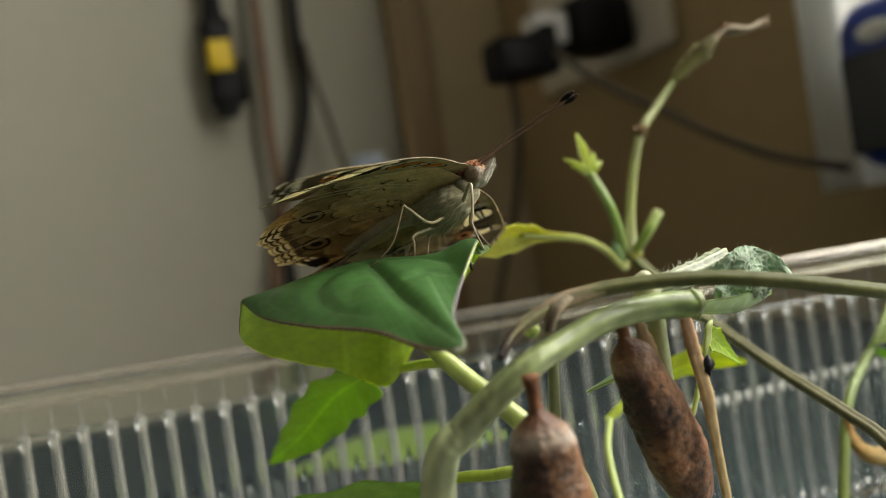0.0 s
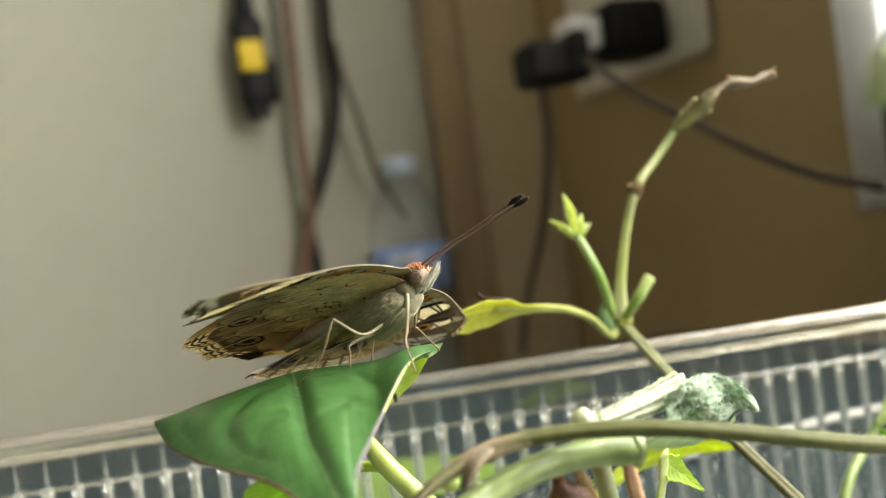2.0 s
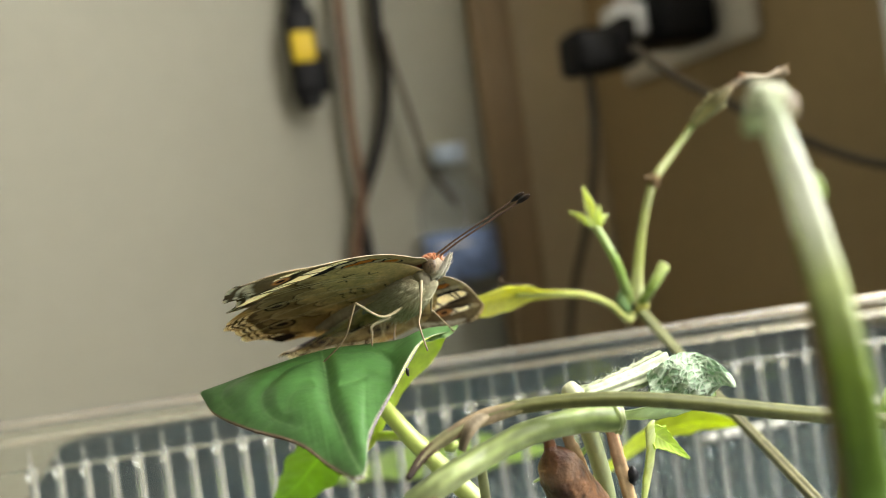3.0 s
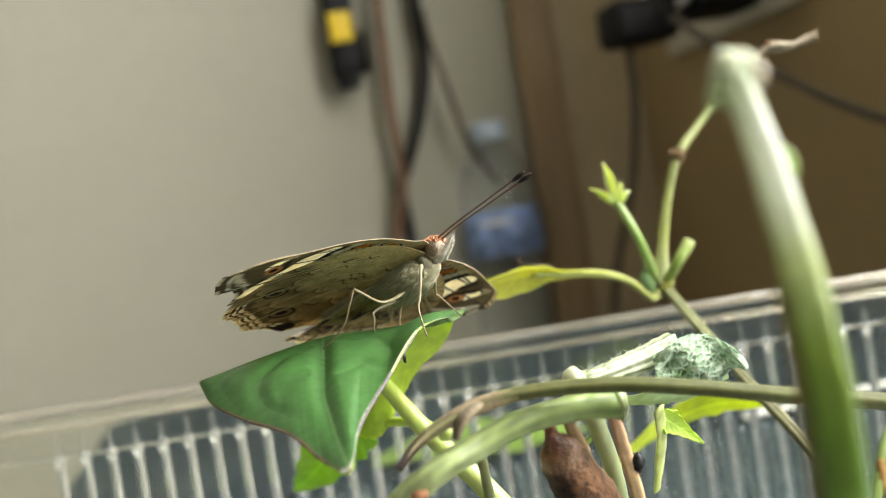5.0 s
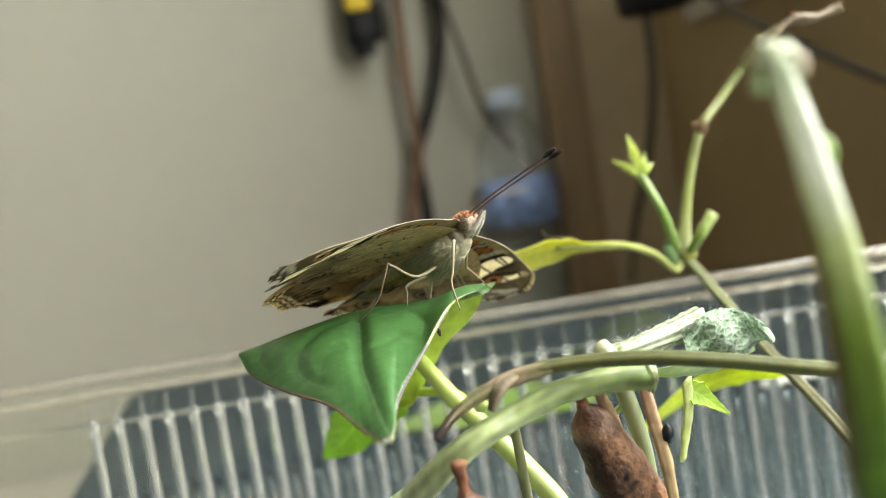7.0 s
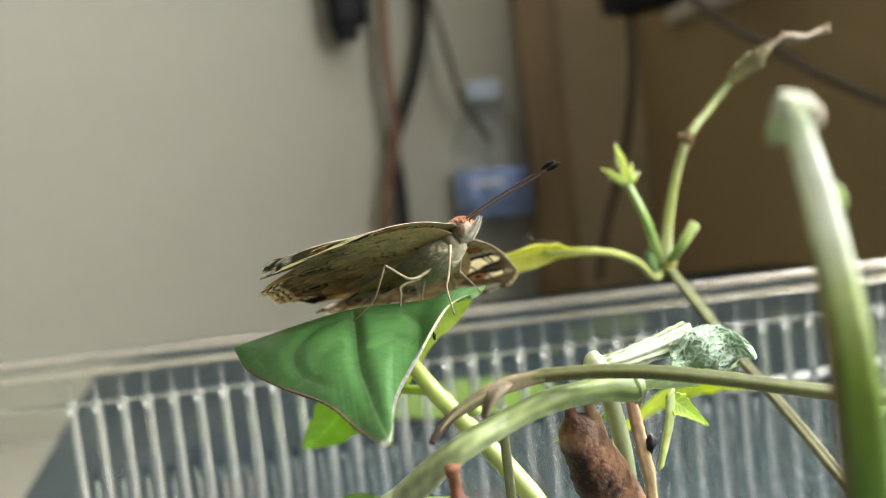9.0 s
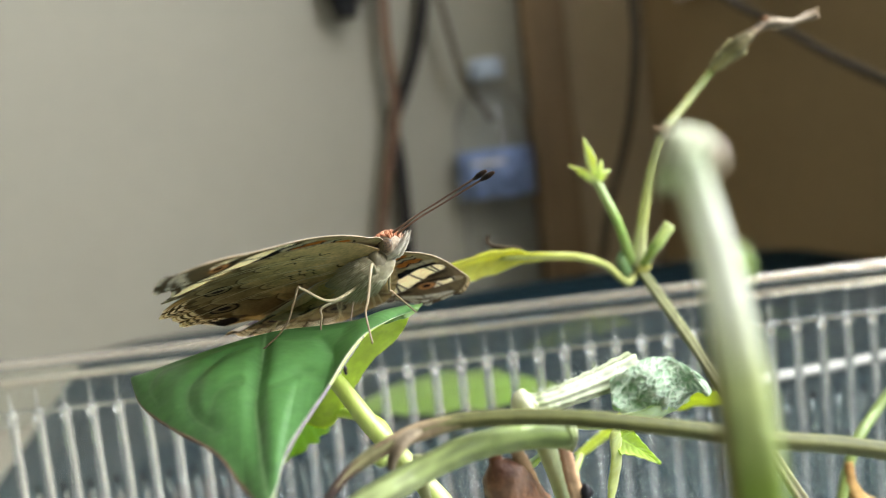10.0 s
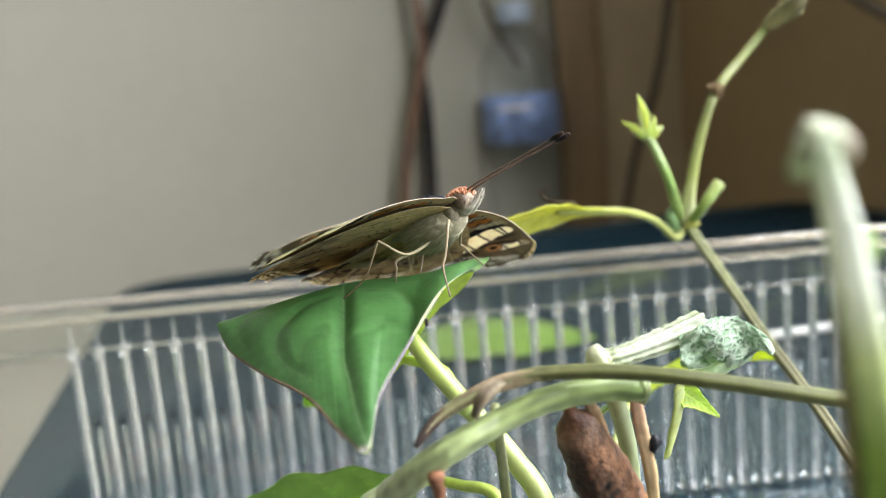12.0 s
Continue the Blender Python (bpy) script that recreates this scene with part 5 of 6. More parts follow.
def forewing_tints(f, u, t, s):
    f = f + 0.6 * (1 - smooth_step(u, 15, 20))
    n1, n2 = soft_noise(f, u, 0.9, 1), soft_noise(f, u, 3.0, 2)
    # underside: tan base, brown outer part
    c = np.ones(f.shape + (3,)) * np.array((0.42, 0.33, 0.165)) * (1 + 0.15 * n1 + 0.12 * n2)[..., None]
    c = over(c, smooth_step(u + 0.45 * f + 0.4 * n1, 12.4, 13.4), (0.175, 0.122, 0.070))
    c = over(c, smooth_step(u + 0.9 * f + 0.4 * n1, 15.0, 17.5) * 0.45, (0.20, 0.15, 0.09))
    c = over(c, segment_mask(f, u + 0.3 * n2, (-4.4, 13.5), (-5.3, 13.7), 1.05, 1.0, 0.15), INK)
    c = over(c, segment_mask(f, u + 0.25 * n2, (-0.9, 12.8), (-3.6, 13.5), 0.45, 0.75, 0.15), INK)
    c = over(c, segment_mask(f, u, (-0.6, 11.6), (-3.4, 12.2), 0.55, 0.6) * 0.45, (0.66, 0.62, 0.52))
    c = over(c, segment_mask(f, u + 0.2 * n2, (-1.5, 9.9), (-3.5, 10.5), 0.85, 0.75, 0.2), RUST)
    c = over(c, segment_mask(f, u, (-0.9, 8.2), (-2.8, 8.6), 0.4, 0.4) * 0.45, (0.66, 0.62, 0.52))
    c = over(c, segment_mask(f, u + 0.2 * n2, (-1.3, 6.5), (-2.0, 7.1), 0.75, 0.75, 0.2), RUST)
    for a, b in (((-0.9, 10.8), (-4.3, 11.4)), ((-0.8, 8.9), (-3.4, 9.3)), ((-0.5, 7.7), (-2.8, 7.9)), ((-4.4, 6.9), (-6.0, 6.7)), ((-3.6, 5.7), (-3.8, 6.4)), ((-0.8, 5.6), (-1.7, 5.4))):
        c = over(c, segment_mask(f, u + 0.30 * np.sin(f * 3.4 + a[1]), a, b, 0.17, 0.20, 0.1), INK)
    c = over(c, segment_mask(f, u, (-2.7, 18.7), (-6.6, 17.5), 0.35, 0.6) * 0.9, (0.030, 0.022, 0.016))
    c = over(c, segment_mask(f, u, (-8.6, 18.6), (-9.7, 18.4), 0.5, 0.5) * 0.8, (0.030, 0.022, 0.016))
    c = over(c, segment_mask(f, u, (-1.4, 16.3), (-3.8, 17.0), 0.35, 0.5) * 0.8, (0.040, 0.028, 0.018))
    outer = (s > 0.445) & (s < 0.835)
    c = over(c, smooth_step(t, 0.885, 0.90) * outer * 0.6, (0.085, 0.055, 0.035))
    c = bars(c, f, u, t, s, CREAM)
    c = eyespot(c, f, u, (-6.0, 19.0), 1.05, (0.50, 0.25, 0.10), INK, (0.30, 0.17, 0.08))
    # costa: brown band with a pale rim
    edge = (s < 0.43) * 1.0
    c = over(c, edge * smooth_step(t, 0.80, 0.84) * 0.75, (0.25, 0.19, 0.11))
    c = over(c, edge * smooth_step(t, 0.92, 0.93) * (1 - smooth_step(t, 0.945, 0.955)) * 0.6, (0.13, 0.09, 0.05))
    c = over(c, edge * smooth_step(t, 0.955, 0.968), (0.64, 0.55, 0.40))
    bright = smooth_step(c.mean(axis=2), 0.35, 0.6)
    v = wing_veins(c, f, u, (-1.9, 0.9), (92, 97, 102, 107.5, 112, 116.5, 121, 126, 131), 0.16, (0.06, 0.042, 0.022), 0.95, 7)
    c = c + (v - c) * (0.2 + 0.8 * bright)[..., None]
    # upper side
    k = np.ones(f.shape + (3,)) * np.array((0.010, 0.008, 0.014)) * (1 + 0.3 * n2)[..., None]
    k = over(k, segment_mask(f, u, (-1.0, 9.4), (-2.6, 9.8), 0.4, 0.4) * 0.5, (0.10, 0.06, 0.06))
    k = bars(k, f, u, t, s, (0.80, 0.77, 0.72))
    k = eyespot(k, f, u, (-6.0, 19.0), 1.15, (0.45, 0.15, 0.05), (0.03, 0.015, 0.02), INK)
    k = wing_veins(k, f, u, (-1.9, 0.9), (92, 97, 102, 107.5, 112, 116.5, 121, 126, 131), 0.22, (0.008, 0.007, 0.012), 1.0, 7)
    k = over(k, (s < 0.43) * smooth_step(t, 0.955, 0.975), (0.55, 0.50, 0.43))
    return c, k


def hindwing_tints(f, u, t, s):
    n1, n2, n3 = soft_noise(f, u, 0.7, 5), soft_noise(f, u, 2.6, 6), soft_noise(f, u, 1.3, 21)
    c = np.ones(f.shape + (3,)) * np.array((0.63, 0.475, 0.235)) * (1 + 0.10 * n1 + 0.10 * n2 + 0.10 * n3)[..., None]
    rad = np.hypot(f + 4.5, u - 1.0)
    ang = np.arctan2(u - 1.0, f + 4.5)
    cell = ang * 10.0 + 0.2
    num, ph = np.floor(cell), cell - np.floor(cell)
    arch = np.sqrt(np.clip(np.sin(np.pi * ph), 0, 1))
    # brown clouds, darker towards the outer third
    c = over(c, smooth_step(rad + 1.4 * n1, 12.6, 14.4) * 0.55, (0.26, 0.18, 0.09))
    c = over(c, (1 - smooth_step(np.abs(rad + 1.2 * n1 - 13.6), 0.5, 2.0)) * 0.5, (0.17, 0.12, 0.06))
    c = over(c, smooth_step(n3 + 0.4 * n1, 0.25, 0.7) * 0.4, (0.20, 0.14, 0.07))
    for at, r, amt, tint in (((-8.7, 13.0), 1.3, 0.75, (0.09, 0.055, 0.028)), ((-15.6, 11.0), 1.2, 0.6, (0.15, 0.10, 0.05)), ((-11.2, 15.2), 1.2, 0.5, (0.16, 0.10, 0.05)), ((-11.2, 11.2), 1.1, 0.4, (0.18, 0.11, 0.055)), ((-14.6, 8.9), 1.2, 0.4, (0.18, 0.13, 0.07)), ((-18.4, 13.6), 1.6, 0.4, (0.20, 0.145, 0.08)), ((-20.6, 10.6), 1.5, 0.4, (0.20, 0.145, 0.08)), ((-16.4, 14.8), 1.0, 0.4, (0.18, 0.12, 0.06))):
        c = over(c, (1 - smooth_step(np.hypot(f - at[0], u - at[1]) + 0.5 * n2 + 0.4 * n3, r * 0.3, r * 1.5)) * amt, tint)
    # wavy lines across the disc, one arc a cell, shaded outwards
    wide = ang * 5.2 + 0.1 + 0.12 * n1
    wnum, warch = np.floor(wide), np.sqrt(np.clip(np.sin(np.pi * (wide - np.floor(wide))), 0, 1))
    for r0, amt in ((8.2, 0.45), (11.6, 0.9), (17.0, 0.7)):
        rr = r0 + 1.3 * np.sin(wnum * 2.4 + r0) + 1.5 * warch + 0.4 * n2
        c = over(c, (1 - smooth_step(np.abs(rad - rr + 0.15 * n2), 0.07, 0.26)) * amt, (0.07, 0.042, 0.018))
        c = over(c, smooth_step(rad - rr, 0.0, 0.25) * (1 - smooth_step(rad - rr, 0.4, 2.0)) * amt * 0.6, (0.20, 0.13, 0.06))
        c = over(c, smooth_step(rr - rad, 0.05, 0.25) * (1 - smooth_step(rr - rad, 0.4, 1.2)) * amt * 0.35, (0.66, 0.56, 0.36))
    for a, b in (((-11.2, 6.2), (-11.7, 5.0)), ((-9.8, 6.0), (-10.6, 4.6)), ((-8.9, 5.3), (-9.5, 3.9)), ((-12.7, 3.6), (-13.0, 2.8)), ((-7.6, 8.0), (-7.9, 9.0)), ((-6.6, 9.4), (-6.0, 8.6)), ((-5.2, 7.0), (-5.0, 6.0)), ((-6.9, 3.0), (-7.2, 2.4))):
        c = over(c, segment_mask(f + 0.25 * np.sin(u * 5), u, a, b, 0.15, 0.11, 0.1) * 0.9, (0.04, 0.025, 0.015))
    # scalloped margin: rows of blocks, broken at the veins
    outer = smooth_step(s, 0.37, 0.42) * (1 - smooth_step(s, 0.735, 0.76))
    lift = 0.030 * arch + 0.010 * n2
    vary = 0.7 + 0.3 * np.sin(num * 3.7)
    for tc, w, amt, tint in ((0.850, 0.030, 0.70, (0.085, 0.055, 0.028)), (0.893, 0.016, 0.80, CREAM), (0.914, 0.011, 0.95, (0.035, 0.022, 0.012)), (0.935, 0.011, 0.95, CREAM), (0.954, 0.011, 0.95, (0.03, 0.02, 0.011)), (0.972, 0.008, 0.9, CREAM)):
        ww = w * (0.45 + 0.65 * arch) if tint is CREAM else w * (1.15 - 0.3 * arch)
        d = np.abs(t - (tc + lift * (1.02 - tc) * 6 - 0.012))
        c = over(c, (1 - smooth_step(d, ww * 0.75, ww * 1.15)) * amt * (vary if tint is CREAM else 1) * outer, tint)
    c = over(c, smooth_step(t, 0.980, 0.986) * outer * smooth_step(arch, 0.45, 0.7), CREAM)
    veins = outer * smooth_step(t, 0.84, 0.88) * (1 - smooth_step(np.minimum(ph, 1 - ph), 0.04, 0.14))
    c = over(c, np.clip(veins, 0, 1) * 0.95, (0.045, 0.03, 0.015))
    # pale fold along the body side, with a dark streak
    c = over(c, smooth_step(s, 0.76, 0.80) * (1 - smooth_step(s, 0.95, 0.98)) * smooth_step(t, 0.80, 0.92) * 0.7, (0.66, 0.60, 0.47))
    c = over(c, segment_mask(f, u + 0.2 * n2, (-17.4, 0.1), (-13.6, -0.7), 0.30, 0.25, 0.15) * 0.9, (0.03, 0.02, 0.015))
    c = over(c, segment_mask(f, u, (-25.1, 4.9), (-23.9, 4.4), 0.85, 0.8, 0.2), INK)
    c = over(c, segment_mask(f, u, (-25.6, 6.0), (-25.2, 5.0), 0.35, 0.6, 0.2), INK)
    c = eyespot(c, f, u, (-14.9, 12.5), 1.35, (0.25, 0.20, 0.11), (0.05, 0.035, 0.03), (0.03, 0.02, 0.012))
    c = eyespot(c, f, u, (-20.7, 7.6), 1.55, (0.27, 0.20, 0.11), (0.03, 0.02, 0.02), (0.025, 0.016, 0.01))
    c = wing_veins(c, f, u, (-4.5, 1.0), (106, 117, 126, 135, 143, 151, 160, 169), 0.09, (0.70, 0.60, 0.38), 0.75)
    k = np.ones(f.shape + (3,)) * np.array((0.10, 0.085, 0.09)) * (1 + 0.2 * n2)[..., None]
    k = over(k, 1 - smooth_step(rad, 6, 14), (0.014, 0.012, 0.02))
    k = over(k, smooth_step(t, 0.86, 0.90), (0.50, 0.45, 0.37))
    k = eyespot(k, f, u, (-20.7, 7.6), 1.5, (0.16, 0.11, 0.06), (0.03, 0.02, 0.05), INK)
    return c, k


def wing_mesh(name, outline, centre, tints, side, parent, level, arch, label):
    """side: -1 the right wing, +1 the left one. In the wing's own plane, root at the origin, arched along its span."""
    n, m = 340, 120
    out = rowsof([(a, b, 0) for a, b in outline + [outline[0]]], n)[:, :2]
    s = np.linspace(0, 1, n)[:, None]
    t = (np.linspace(0, 1, m) ** 0.85)[None]
    c = np.array(centre)
    ang0 = np.arctan2(out[:, 1] - 1.0, out[:, 0] + 4.5)[:, None]
    lobes = (np.abs(np.sin(np.pi * (ang0 * 10.0 + 0.2))) - 0.6) * (level < 0)
    wav = 1 + (0.016 * lobes + 0.003 * np.sin(s * 120)) * (t ** 8) * smooth_step(s, 0.40, 0.46) * (1 - smooth_step(s, 0.72, 0.78))
    g = c + (out[:, None] - c) * (t * wav)[..., None]
    f, u = g[..., 0], g[..., 1]
    under, upper = tints(f, u, t * np.ones_like(s), s * np.ones_like(t))
    rad = np.hypot(f - c[0], u - c[1])
    ang = np.arctan2(u - c[1], f - c[0])
    groove = 1.3 * np.exp(-(u / 2.3) ** 2) * smooth_step(-f, 6, 10) if level < 0 else 0.0
    z = level - groove + arch * (1 - ((np.minimum(u, 16) - 10) / 10) ** 2 - 0.12 * np.maximum(u - 16, 0)) + (0.08 * np.sin(ang * 16) * (rad / 25) ** 2 + 0.20 * np.sin(ang * 22 + 1) * (t ** 10)) * smooth_step(s, 0.38, 0.46) * (1 - smooth_step(s, 0.72, 0.80))
    if level == 0:
        z = z - 0.35
        z = z - 0.4 * smooth_step(f, -4.5, 0.0) * smooth_step(u, 2, 5) * (1 - smooth_step(u, 19, 24))
    p = np.stack([f, side * u, z], -1) * 1e-3
    du, dv = p[n // 3 + 1, m // 2] - p[n // 3, m // 2], p[n // 3, m // 2 + 1] - p[n // 3, m // 2]
    a, b = (upper, under) if np.cross(du, dv)[2] > 0 else (under, upper)
    return sheet(name, p, 0.00007, a, b, WING, parent, label)


def make_butterfly():
    t = thing("butterfly", "brown and cream butterfly with eyespots, perched on the leaf", "butterfly", m=BODY)
    mm = lambda *p: tuple(v * 1e-3 for v in p)
    bm = blob(mm(3.6, 1.9, 2.0), mm(-3.7, 0, -1.6), (0.36, 0.33, 0.22), 40, 0.14, seed=4)
    part("thorax", bm, FUR, t, "grey-buff furry thorax")
    part("abdomen", tube([mm(-6, 0, -1.2), mm(-9, 0, -0.2), mm(-13, 0, 0.2), mm(-17.5, 0, 0.3)], mm(1.5, 1.0, 0.9, 0.4), 50, 20, ((0.34, 0.31, 0.22), (0.40, 0.36, 0.26), (0.36, 0.31, 0.2)), 0, 0, 0.05, 51), FUR, t)
    part("collar", blob(mm(1.2, 1.5, 1.6), mm(-1.1, 0, -1.0), (0.24, 0.215, 0.15), 24, 0.15, seed=6), FUR, t)
    part("head", blob(mm(1.15, 1.25, 1.2), mm(0.35, 0, -0.25), (0.36, 0.30, 0.22), 24, 0.1, seed=7), FUR, t)
    for s in (-1, 1):
        bm = blob(mm(0.88, 0.5, 0.98), mm(0.45, s * 0.93, -0.15), (0.17, 0.12, 0.075), 90)
        lay = tint_layer(bm)
        for v in bm.verts:
            if noise.noise(v.co * 7500) > 0.18:
                v[lay] = (0.03, 0.02, 0.018, 1)
        part("eye", bm, CHITIN, t, "speckled brown compound eye")
        part("palp", tube([mm(0.0, s * 0.45, -1.4), mm(1.1, s * 0.4, -1.25), mm(2.1, s * 0.32, -0.7), mm(3.2, s * 0.25, 0.25)], mm(0.30, 0.32, 0.22, 0.05), 24, 12, ((0.40, 0.37, 0.28), (0.52, 0.49, 0.40), (0.42, 0.38, 0.30)), 0, 0, 0.35, 52 + s), FUR, t, "pale hairy palp")
        an = part("antenna", tube([mm(1.0, s * 0.45, 0.65), mm(4.2, s * 0.45, 1.05), mm(8.5, s * 0.55, 1.30), mm(13.0, s * 0.65, 1.55)], mm(0.15, 0.11, 0.10, 0.12), 50, 8, ((0.16, 0.09, 0.06), (0.20, 0.12, 0.08), (0.12, 0.07, 0.05))), CHITIN, t, "slender brown antenna")
        part("club", tube([mm(12.4, s * 0.63, 1.51), mm(13.3, s * 0.67, 1.58), mm(14.1, s * 0.70, 1.64)], mm(0.12, 0.28, 0.28, 0.14), 20, 12, ((0.012, 0.008, 0.007), (0.010, 0.007, 0.006), (0.05, 0.03, 0.02))), FUR, an, "black club")
    bm = bmesh.new()
    rnd = random.Random(8)
    for k in range(420):
        x, y = rnd.uniform(-1.4, 1.3), rnd.uniform(-1.0, 1.0)
        z = 0.95 - 0.25 * (x - 0.1) ** 2 - 0.45 * y * y
        q = Vector(mm(x, y, z - 0.15))
        d = Vector((x * 0.5 - 0.15 + rnd.uniform(-0.3, 0.3), y * 0.8 + rnd.uniform(-0.25, 0.25), 1.0)).normalized()
        c = rnd.choice(((0.40, 0.16, 0.08), (0.52, 0.24, 0.13), (0.58, 0.32, 0.20), (0.30, 0.12, 0.06)))
        tube([q, q + d * 0.00022, q + d * rnd.uniform(0.00036, 0.00075)], (0.00010, 0.00013, 0.00004), 4, 5, (c,), bm=bm)
    tagged(part("crest", bm, FUR, t, "orange scale crest on the head"), kind="stuff")
    # hair on thorax and face
    bm = bmesh.new()
    rnd = random.Random(5)
    for k in range(3600):
        a, b = rnd.uniform(0, 2 * math.pi), rnd.uniform(-0.95, 0.9)
        c = math.sqrt(1 - b * b)
        q = Vector(mm(-3.6 + 3.5 * b, 1.85 * c * math.cos(a), -1.55 + 1.95 * c * math.sin(a)))
        d = (Vector((-1.0 + rnd.uniform(-0.5, 0.2), c * math.cos(a) * 0.35 + rnd.uniform(-0.2, 0.2), c * math.sin(a) * 0.35 - 0.2))).normalized()
        tube([q, q + d * rnd.uniform(0.0006, 0.0019)], (0.00003, 0.00001), 3, 4, (((0.46, 0.43, 0.29),), ((0.60, 0.57, 0.42),), ((0.32, 0.29, 0.18),), ((0.44, 0.41, 0.27),))[k % 4], bm=bm)
    tagged(part("fur", bm, FUR, t), kind="stuff")
    part("back", blob(mm(2.9, 0.6, 1.45), mm(-4.3, 0, 0.45), (0.035, 0.034, 0.05), 30, 0.1, seed=9), FUR, t, "slate grey furry back")
    bm = bmesh.new()
    rnd = random.Random(15)
    for k in range(1500):
        a, b = rnd.uniform(0, math.pi), rnd.uniform(-0.95, 0.95)
        c = math.sqrt(1 - b * b)
        q = Vector(mm(-4.3 + 2.95 * b, 0.58 * c * math.cos(a), 0.45 + 1.4 * c * math.sin(a)))
        d = Vector((-1.0 + rnd.uniform(-0.3, 0.3), c * math.cos(a) * 0.05, c * math.sin(a) * 0.5 + rnd.uniform(-0.1, 0.2))).normalized()
        tube([q, q + d * rnd.uniform(0.0005, 0.0013)], (0.00004, 0.00001), 3, 4, (((0.07, 0.07, 0.10),), ((0.16, 0.16, 0.21),), ((0.03, 0.03, 0.045),))[k % 3], bm=bm)
    tagged(part("back_fur", bm, FUR, t, "slate grey hair on the back"), kind="stuff")
    bm = bmesh.new()
    rnd = random.Random(12)
    for k in range(700):
        w1 = rnd.random()
        q = Vector(mm(-0.6 + 3.0 * w1, rnd.uniform(-0.6, 0.6) * (1 - 0.4 * w1), -1.5 + 1.1 * w1 * w1 + rnd.uniform(-0.3, 0.3)))
        d = Vector((0.7 + rnd.uniform(-0.3, 0.3), rnd.uniform(-0.25, 0.25), 0.55 + rnd.uniform(-0.5, 0.4))).normalized()
        tube([q, q + d * rnd.uniform(0.0003, 0.0010)], (0.00003, 0.00001), 3, 4, (((0.62, 0.60, 0.52),), ((0.70, 0.68, 0.60),), ((0.46, 0.42, 0.34),))[k % 3], bm=bm)
    tagged(part("face_hair", bm, FUR, t, "whitish hair on the face"), kind="stuff")
    # legs: hips on the thorax, feet on the leaf
    inv = BODY.inverted()
    W = lambda *p: inv @ Vector(p)
    legs = (([mm(-1.7, -1.0, -2.4), W(0.0041, 0.0980, 0.9072), W(0.0038, 0.0962, 0.9042), W(0.0036, 0.0955, 0.9030), W(0.0043, 0.0940, 0.9004)]),
            ([mm(-4.0, 0.0, -1.8), mm(-4.4, -1.0, -2.8), W(-0.0007, 0.0990, 0.9040), W(-0.0026, 0.0966, 0.9057), W(-0.0030, 0.0963, 0.9059), W(-0.0036, 0.0962, 0.9045), W(-0.0048, 0.0962, 0.9022), W(-0.0078, 0.0960, 0.8998)]),
            ([mm(-1.4, 1.3, -2.4), W(0.0043, 0.1047, 0.9057), W(0.0037, 0.1063, 0.9036), W(0.0040, 0.1068, 0.9031), W(0.0057, 0.1092, 0.9004)]),
            ([mm(-4.2, 1.4, -3.2), W(-0.0005, 0.1085, 0.9035), W(-0.0012, 0.1095, 0.9022), W(-0.0016, 0.1085, 0.9000)]),
            ([mm(-5.4, -0.2, -3.2), W(-0.0024, 0.1020, 0.9030), W(-0.0026, 0.1015, 0.9020), W(-0.0028, 0.1010, 0.9004)]))
    for joints in legs:
        part("leg", tube(joints, mm(0.22, 0.16, 0.12, 0.08), 60, 8, ((0.27, 0.24, 0.14), (0.30, 0.25, 0.15), (0.26, 0.19, 0.11), (0.15, 0.10, 0.06)), 0, 0, 0.12, 70), CHITIN, t, "thin buff leg")
    wings = {}
    for side, who in ((-1, "right"), (1, "left")):
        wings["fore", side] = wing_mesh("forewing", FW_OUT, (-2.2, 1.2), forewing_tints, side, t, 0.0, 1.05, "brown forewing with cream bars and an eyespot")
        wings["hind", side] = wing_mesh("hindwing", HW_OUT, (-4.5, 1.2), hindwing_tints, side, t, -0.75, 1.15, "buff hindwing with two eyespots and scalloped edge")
    return t, wings


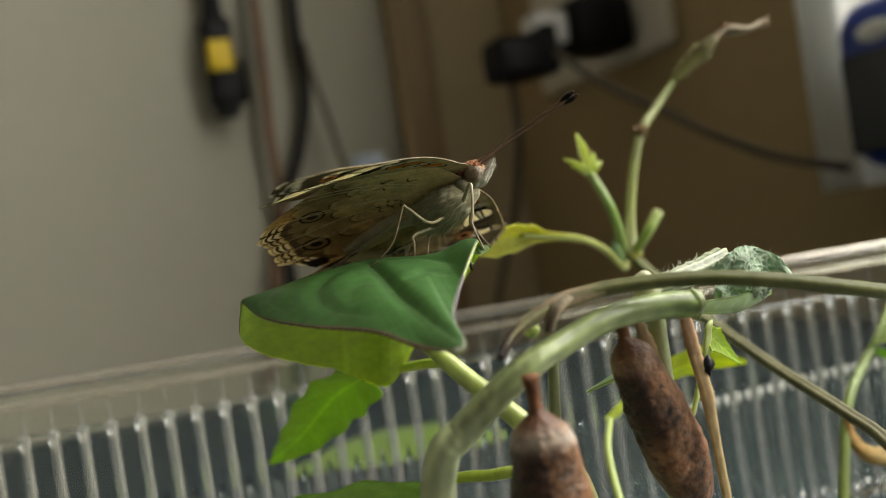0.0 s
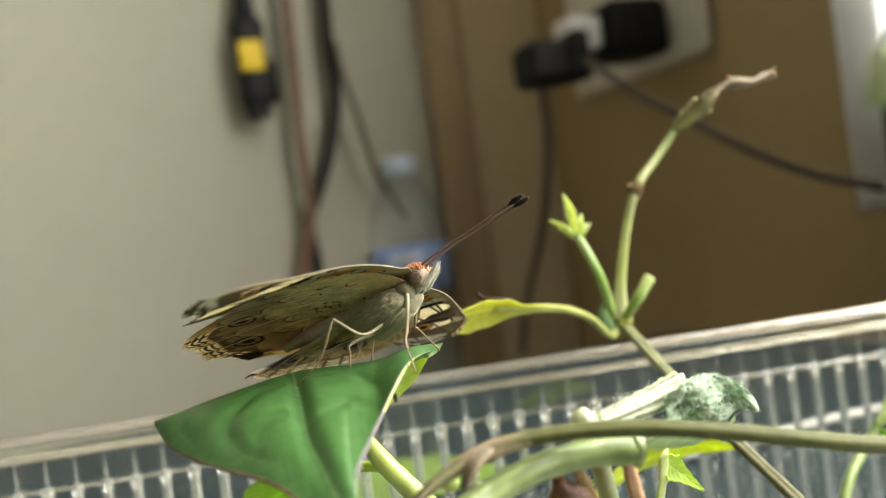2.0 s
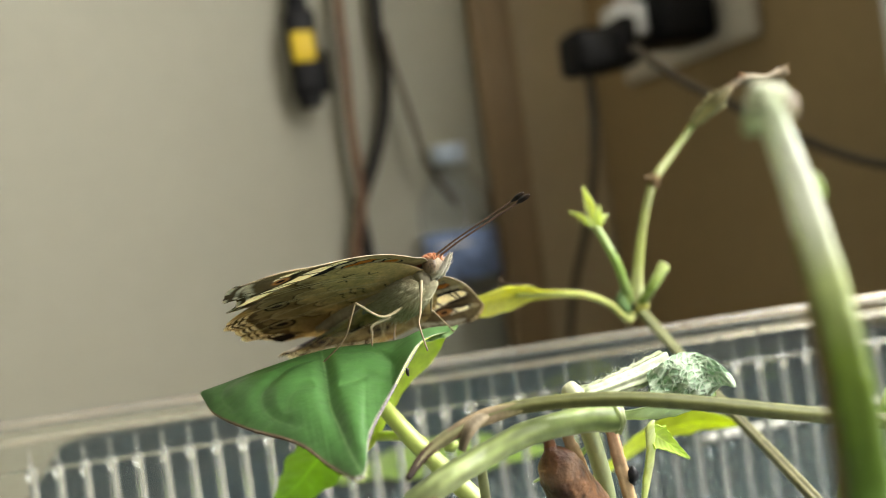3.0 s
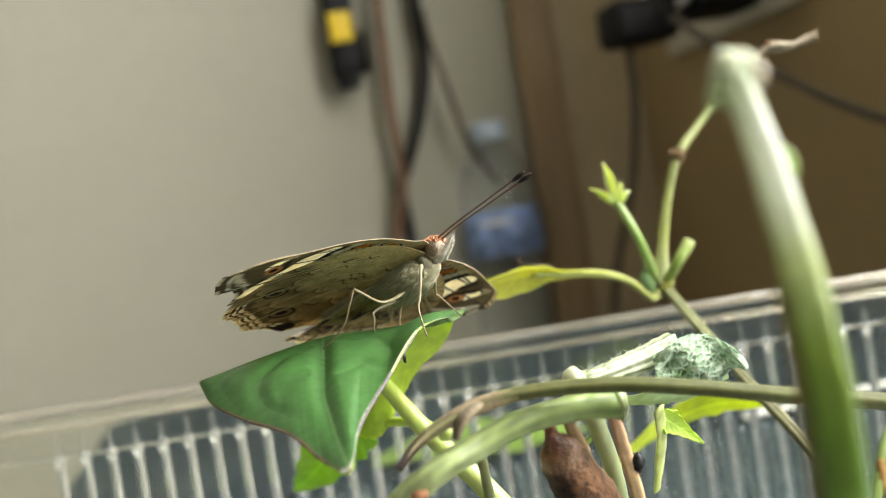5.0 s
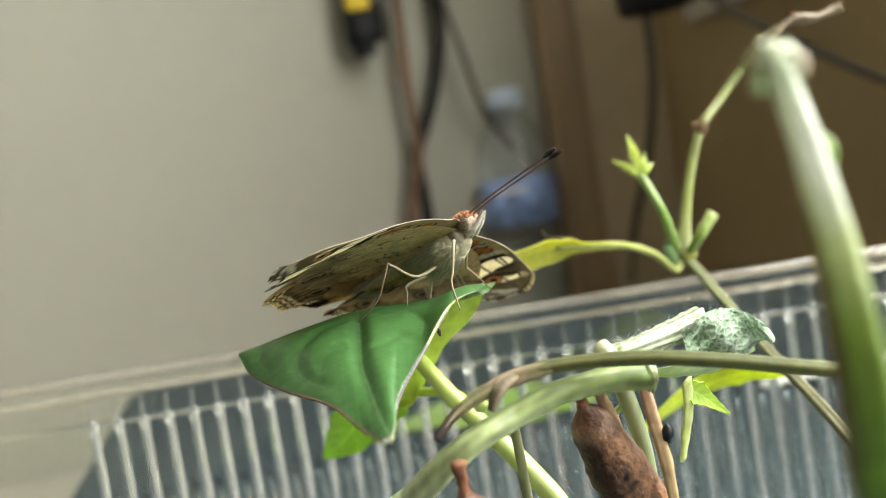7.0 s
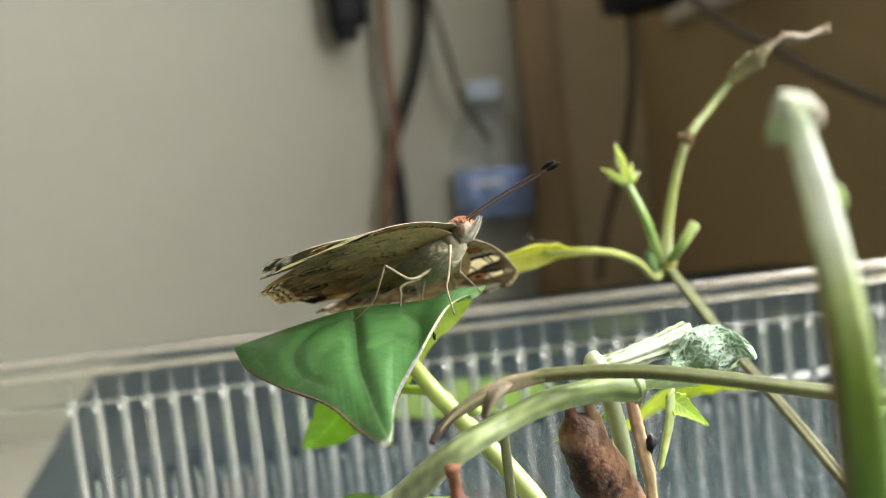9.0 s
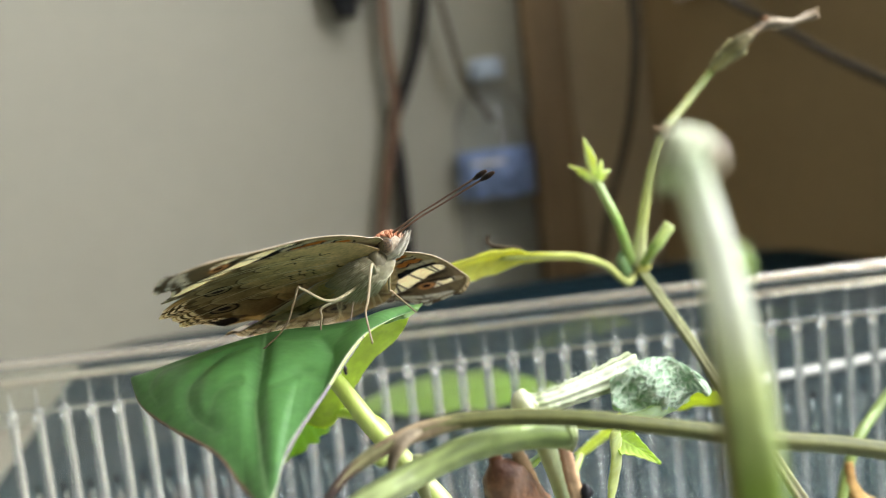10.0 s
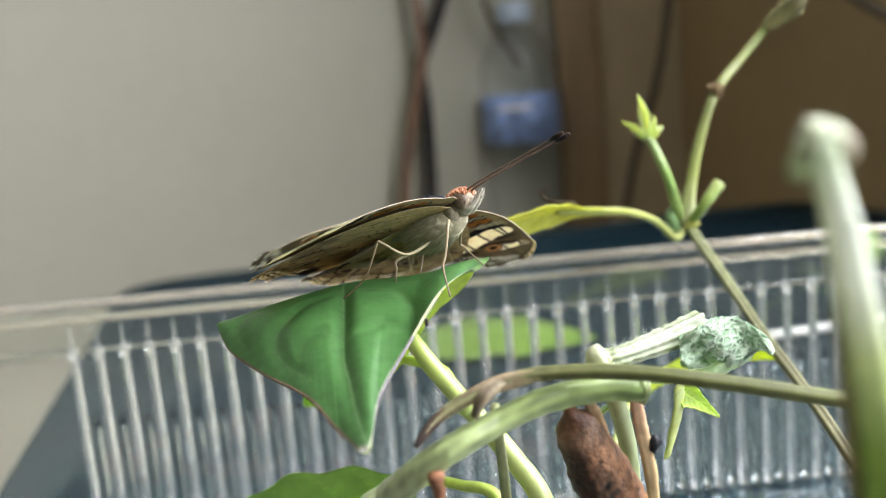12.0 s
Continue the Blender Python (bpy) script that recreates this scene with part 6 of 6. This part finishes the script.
# seconds, then in degrees the forewing's lift, pitch and sweep, and the hindwing's
NEAR = [(0.0, -4.3, 13.6, -10.8, 6.5, 5.5, -16.7), (0.5, -4.2, 13, -9, 6.5, 5.7, -17), (1.0, -3.9, 12.2, -7.2, 6.5, 5.9, -17.5), (1.5, -3.5, 10.5, -8, 4.5, 5.4, -15), (2.5, -2.2, 7, -8.7, 2.5, 4.4, -11.8), (3.0, -2.1, 6.5, -9, 2.3, 4.1, -11), (5.0, -1.6, 4.9, -10.4, 1.5, 3.1, -7.8), (5.2, 6, 4.7, -8, 9, 3.2, -6.5), (5.4, 23, 5, -4, 26, 4.5, -4), (5.5, 40, 6, -2.3, 40, 6, -1.8), (5.6, 55, 4, -1.5, 55, 4, -1), (5.7, 61, 1, 0, 61, 1, 0), (5.8, 61, 0, 0, 61, 0, 0), (5.9, 50, 1, 1, 50, 1, -1), (6.0, 25, 4, 1, 27, 3, -4), (6.1, 2, 4, -2, 5, 3, -6.5), (6.2, -5, 4, -4, -2, 2.3, -8), (6.5, -6.8, 3.6, -4.6, -3.4, 2.2, -8.5), (7.0, -7, 3.5, -4.6, -3.5, 2.2, -8.6), (9.0, -4.8, 5.1, -6.7, 0.2, 1.7, -10.3), (9.5, -4.2, 3.6, -5.4, 0, 1.1, -8), (10.0, -3.4, 2.1, -4.1, -0.1, 0.5, -5.5), (10.3, 0, 2, -4, 3, 0.5, -5), (10.5, 4, 1.5, -3.5, 7, 0.3, -4.5), (10.6, 11, 1, -2.5, 13, 0, -3.5), (10.7, 23, 0.5, -1.5, 24, 0, -2), (10.8, 40, 0, 0, 40, 0, -0.7), (10.9, 56, 0, 1, 56, 0, 0), (11.0, 68, 0, 0, 68, 0, 0), (11.1, 66, 0, 0, 66, 0, 0), (11.2, 58, 0, 0, 58, 0, 0), (11.3, 42, 0.5, 0, 42, 0, -1.5), (11.4, 0, 4, -3, 2, 0.5, -7), (11.6, -6, -0.6, -4.6, -6, 0.5, -9.2), (12.0, -6.8, -1.0, -5.5, -6.8, 0.5, -9.7)]
# seconds, then the pair's lift and pitch, the forewing's sweep and the hindwing's
FAR = [(0.0, -1.2, 6.2, 10.2, -3.1), (1.0, -0.3, 5.1, 9.7, -6.3), (1.5, -1.5, 4.8, 10.2, -4), (2.5, -2.6, 4.2, 10.7, -0.5), (3.0, -3, 4.4, 10.8, 0), (5.0, -4.6, 5.4, 11, 1.2), (5.2, 5, 6, 9, 2), (5.4, 16, 14, 8.5, 0), (5.5, 30, 20, 8, -2), (5.6, 46, 22, 4, -4), (5.7, 56, 23, 1, -5), (5.8, 55, 23, 1, -5), (5.9, 45, 20, 3, -4), (6.0, 17, 12, 7, -1), (6.1, 3, 4, 8, 2), (6.2, -5, 5, 8.6, 1), (6.5, -9, 6, 8.7, 0.2), (7.0, -9.9, 6.2, 8.7, 0), (9.0, -6.1, 4.1, 9.4, -1.5), (9.5, -5.4, 3, 8.3, 1.5), (10.0, -4.5, 1.7, 7.2, 4.4), (10.3, -1, 4, 7, 4), (10.5, 4, 6, 6.5, 3), (10.6, 8, 9, 5.5, 2), (10.7, 17, 13, 4.5, 0), (10.8, 31, 18, 3, -2), (10.9, 46, 22, 1.5, -4), (11.0, 58, 25, 0, -5), (11.1, 56, 25, 0, -5), (11.2, 48, 22, 1, -4), (11.3, 25, 13, 4, -1), (11.4, 0, 4, 6.5, 2), (11.6, -7, 3, 6.6, 3), (12.0, -8.7, 2.8, 6.6, 3)]


def motions():
    """The wings turn about their roots; lying flat, they also slide along the body, the hindwing under the forewing."""
    flat = lambda a: max(0.0, 1 - abs(a) / 45)
    turned = lambda side, a, dx, dz, c, b: pose(0, 0, 0, side * a, 0, 0) @ pose(dx * flat(a), 0, dz * flat(a), 0, c, b)
    walk(WINGS["fore", -1], [(t, turned(-1, a, 0.0022, 0.0003, c, b)) for t, a, c, b, _, _, _ in NEAR])
    walk(WINGS["hind", -1], [(t, turned(-1, a, 0.0022, 0, c, b)) for t, _, _, _, a, c, b in NEAR])
    walk(WINGS["fore", 1], [(t, turned(1, a, -0.0005, 0.0003, c, b)) for t, a, c, b, _ in FAR])
    walk(WINGS["hind", 1], [(t, turned(1, a - 0.6 * flat(a), -0.0027, 0, c * flat(a), b)) for t, a, c, _, b in FAR])


make_room()
make_table()
make_case()
make_bottle()
make_wall_things()
make_box()
make_perch_leaf()
make_cut_stem()
make_vine()
make_forked_shoot()
make_near_stem()
make_pupae()
make_crumpled_leaf()
make_other_plants()
BUTTERFLY, WINGS = make_butterfly()
motions()
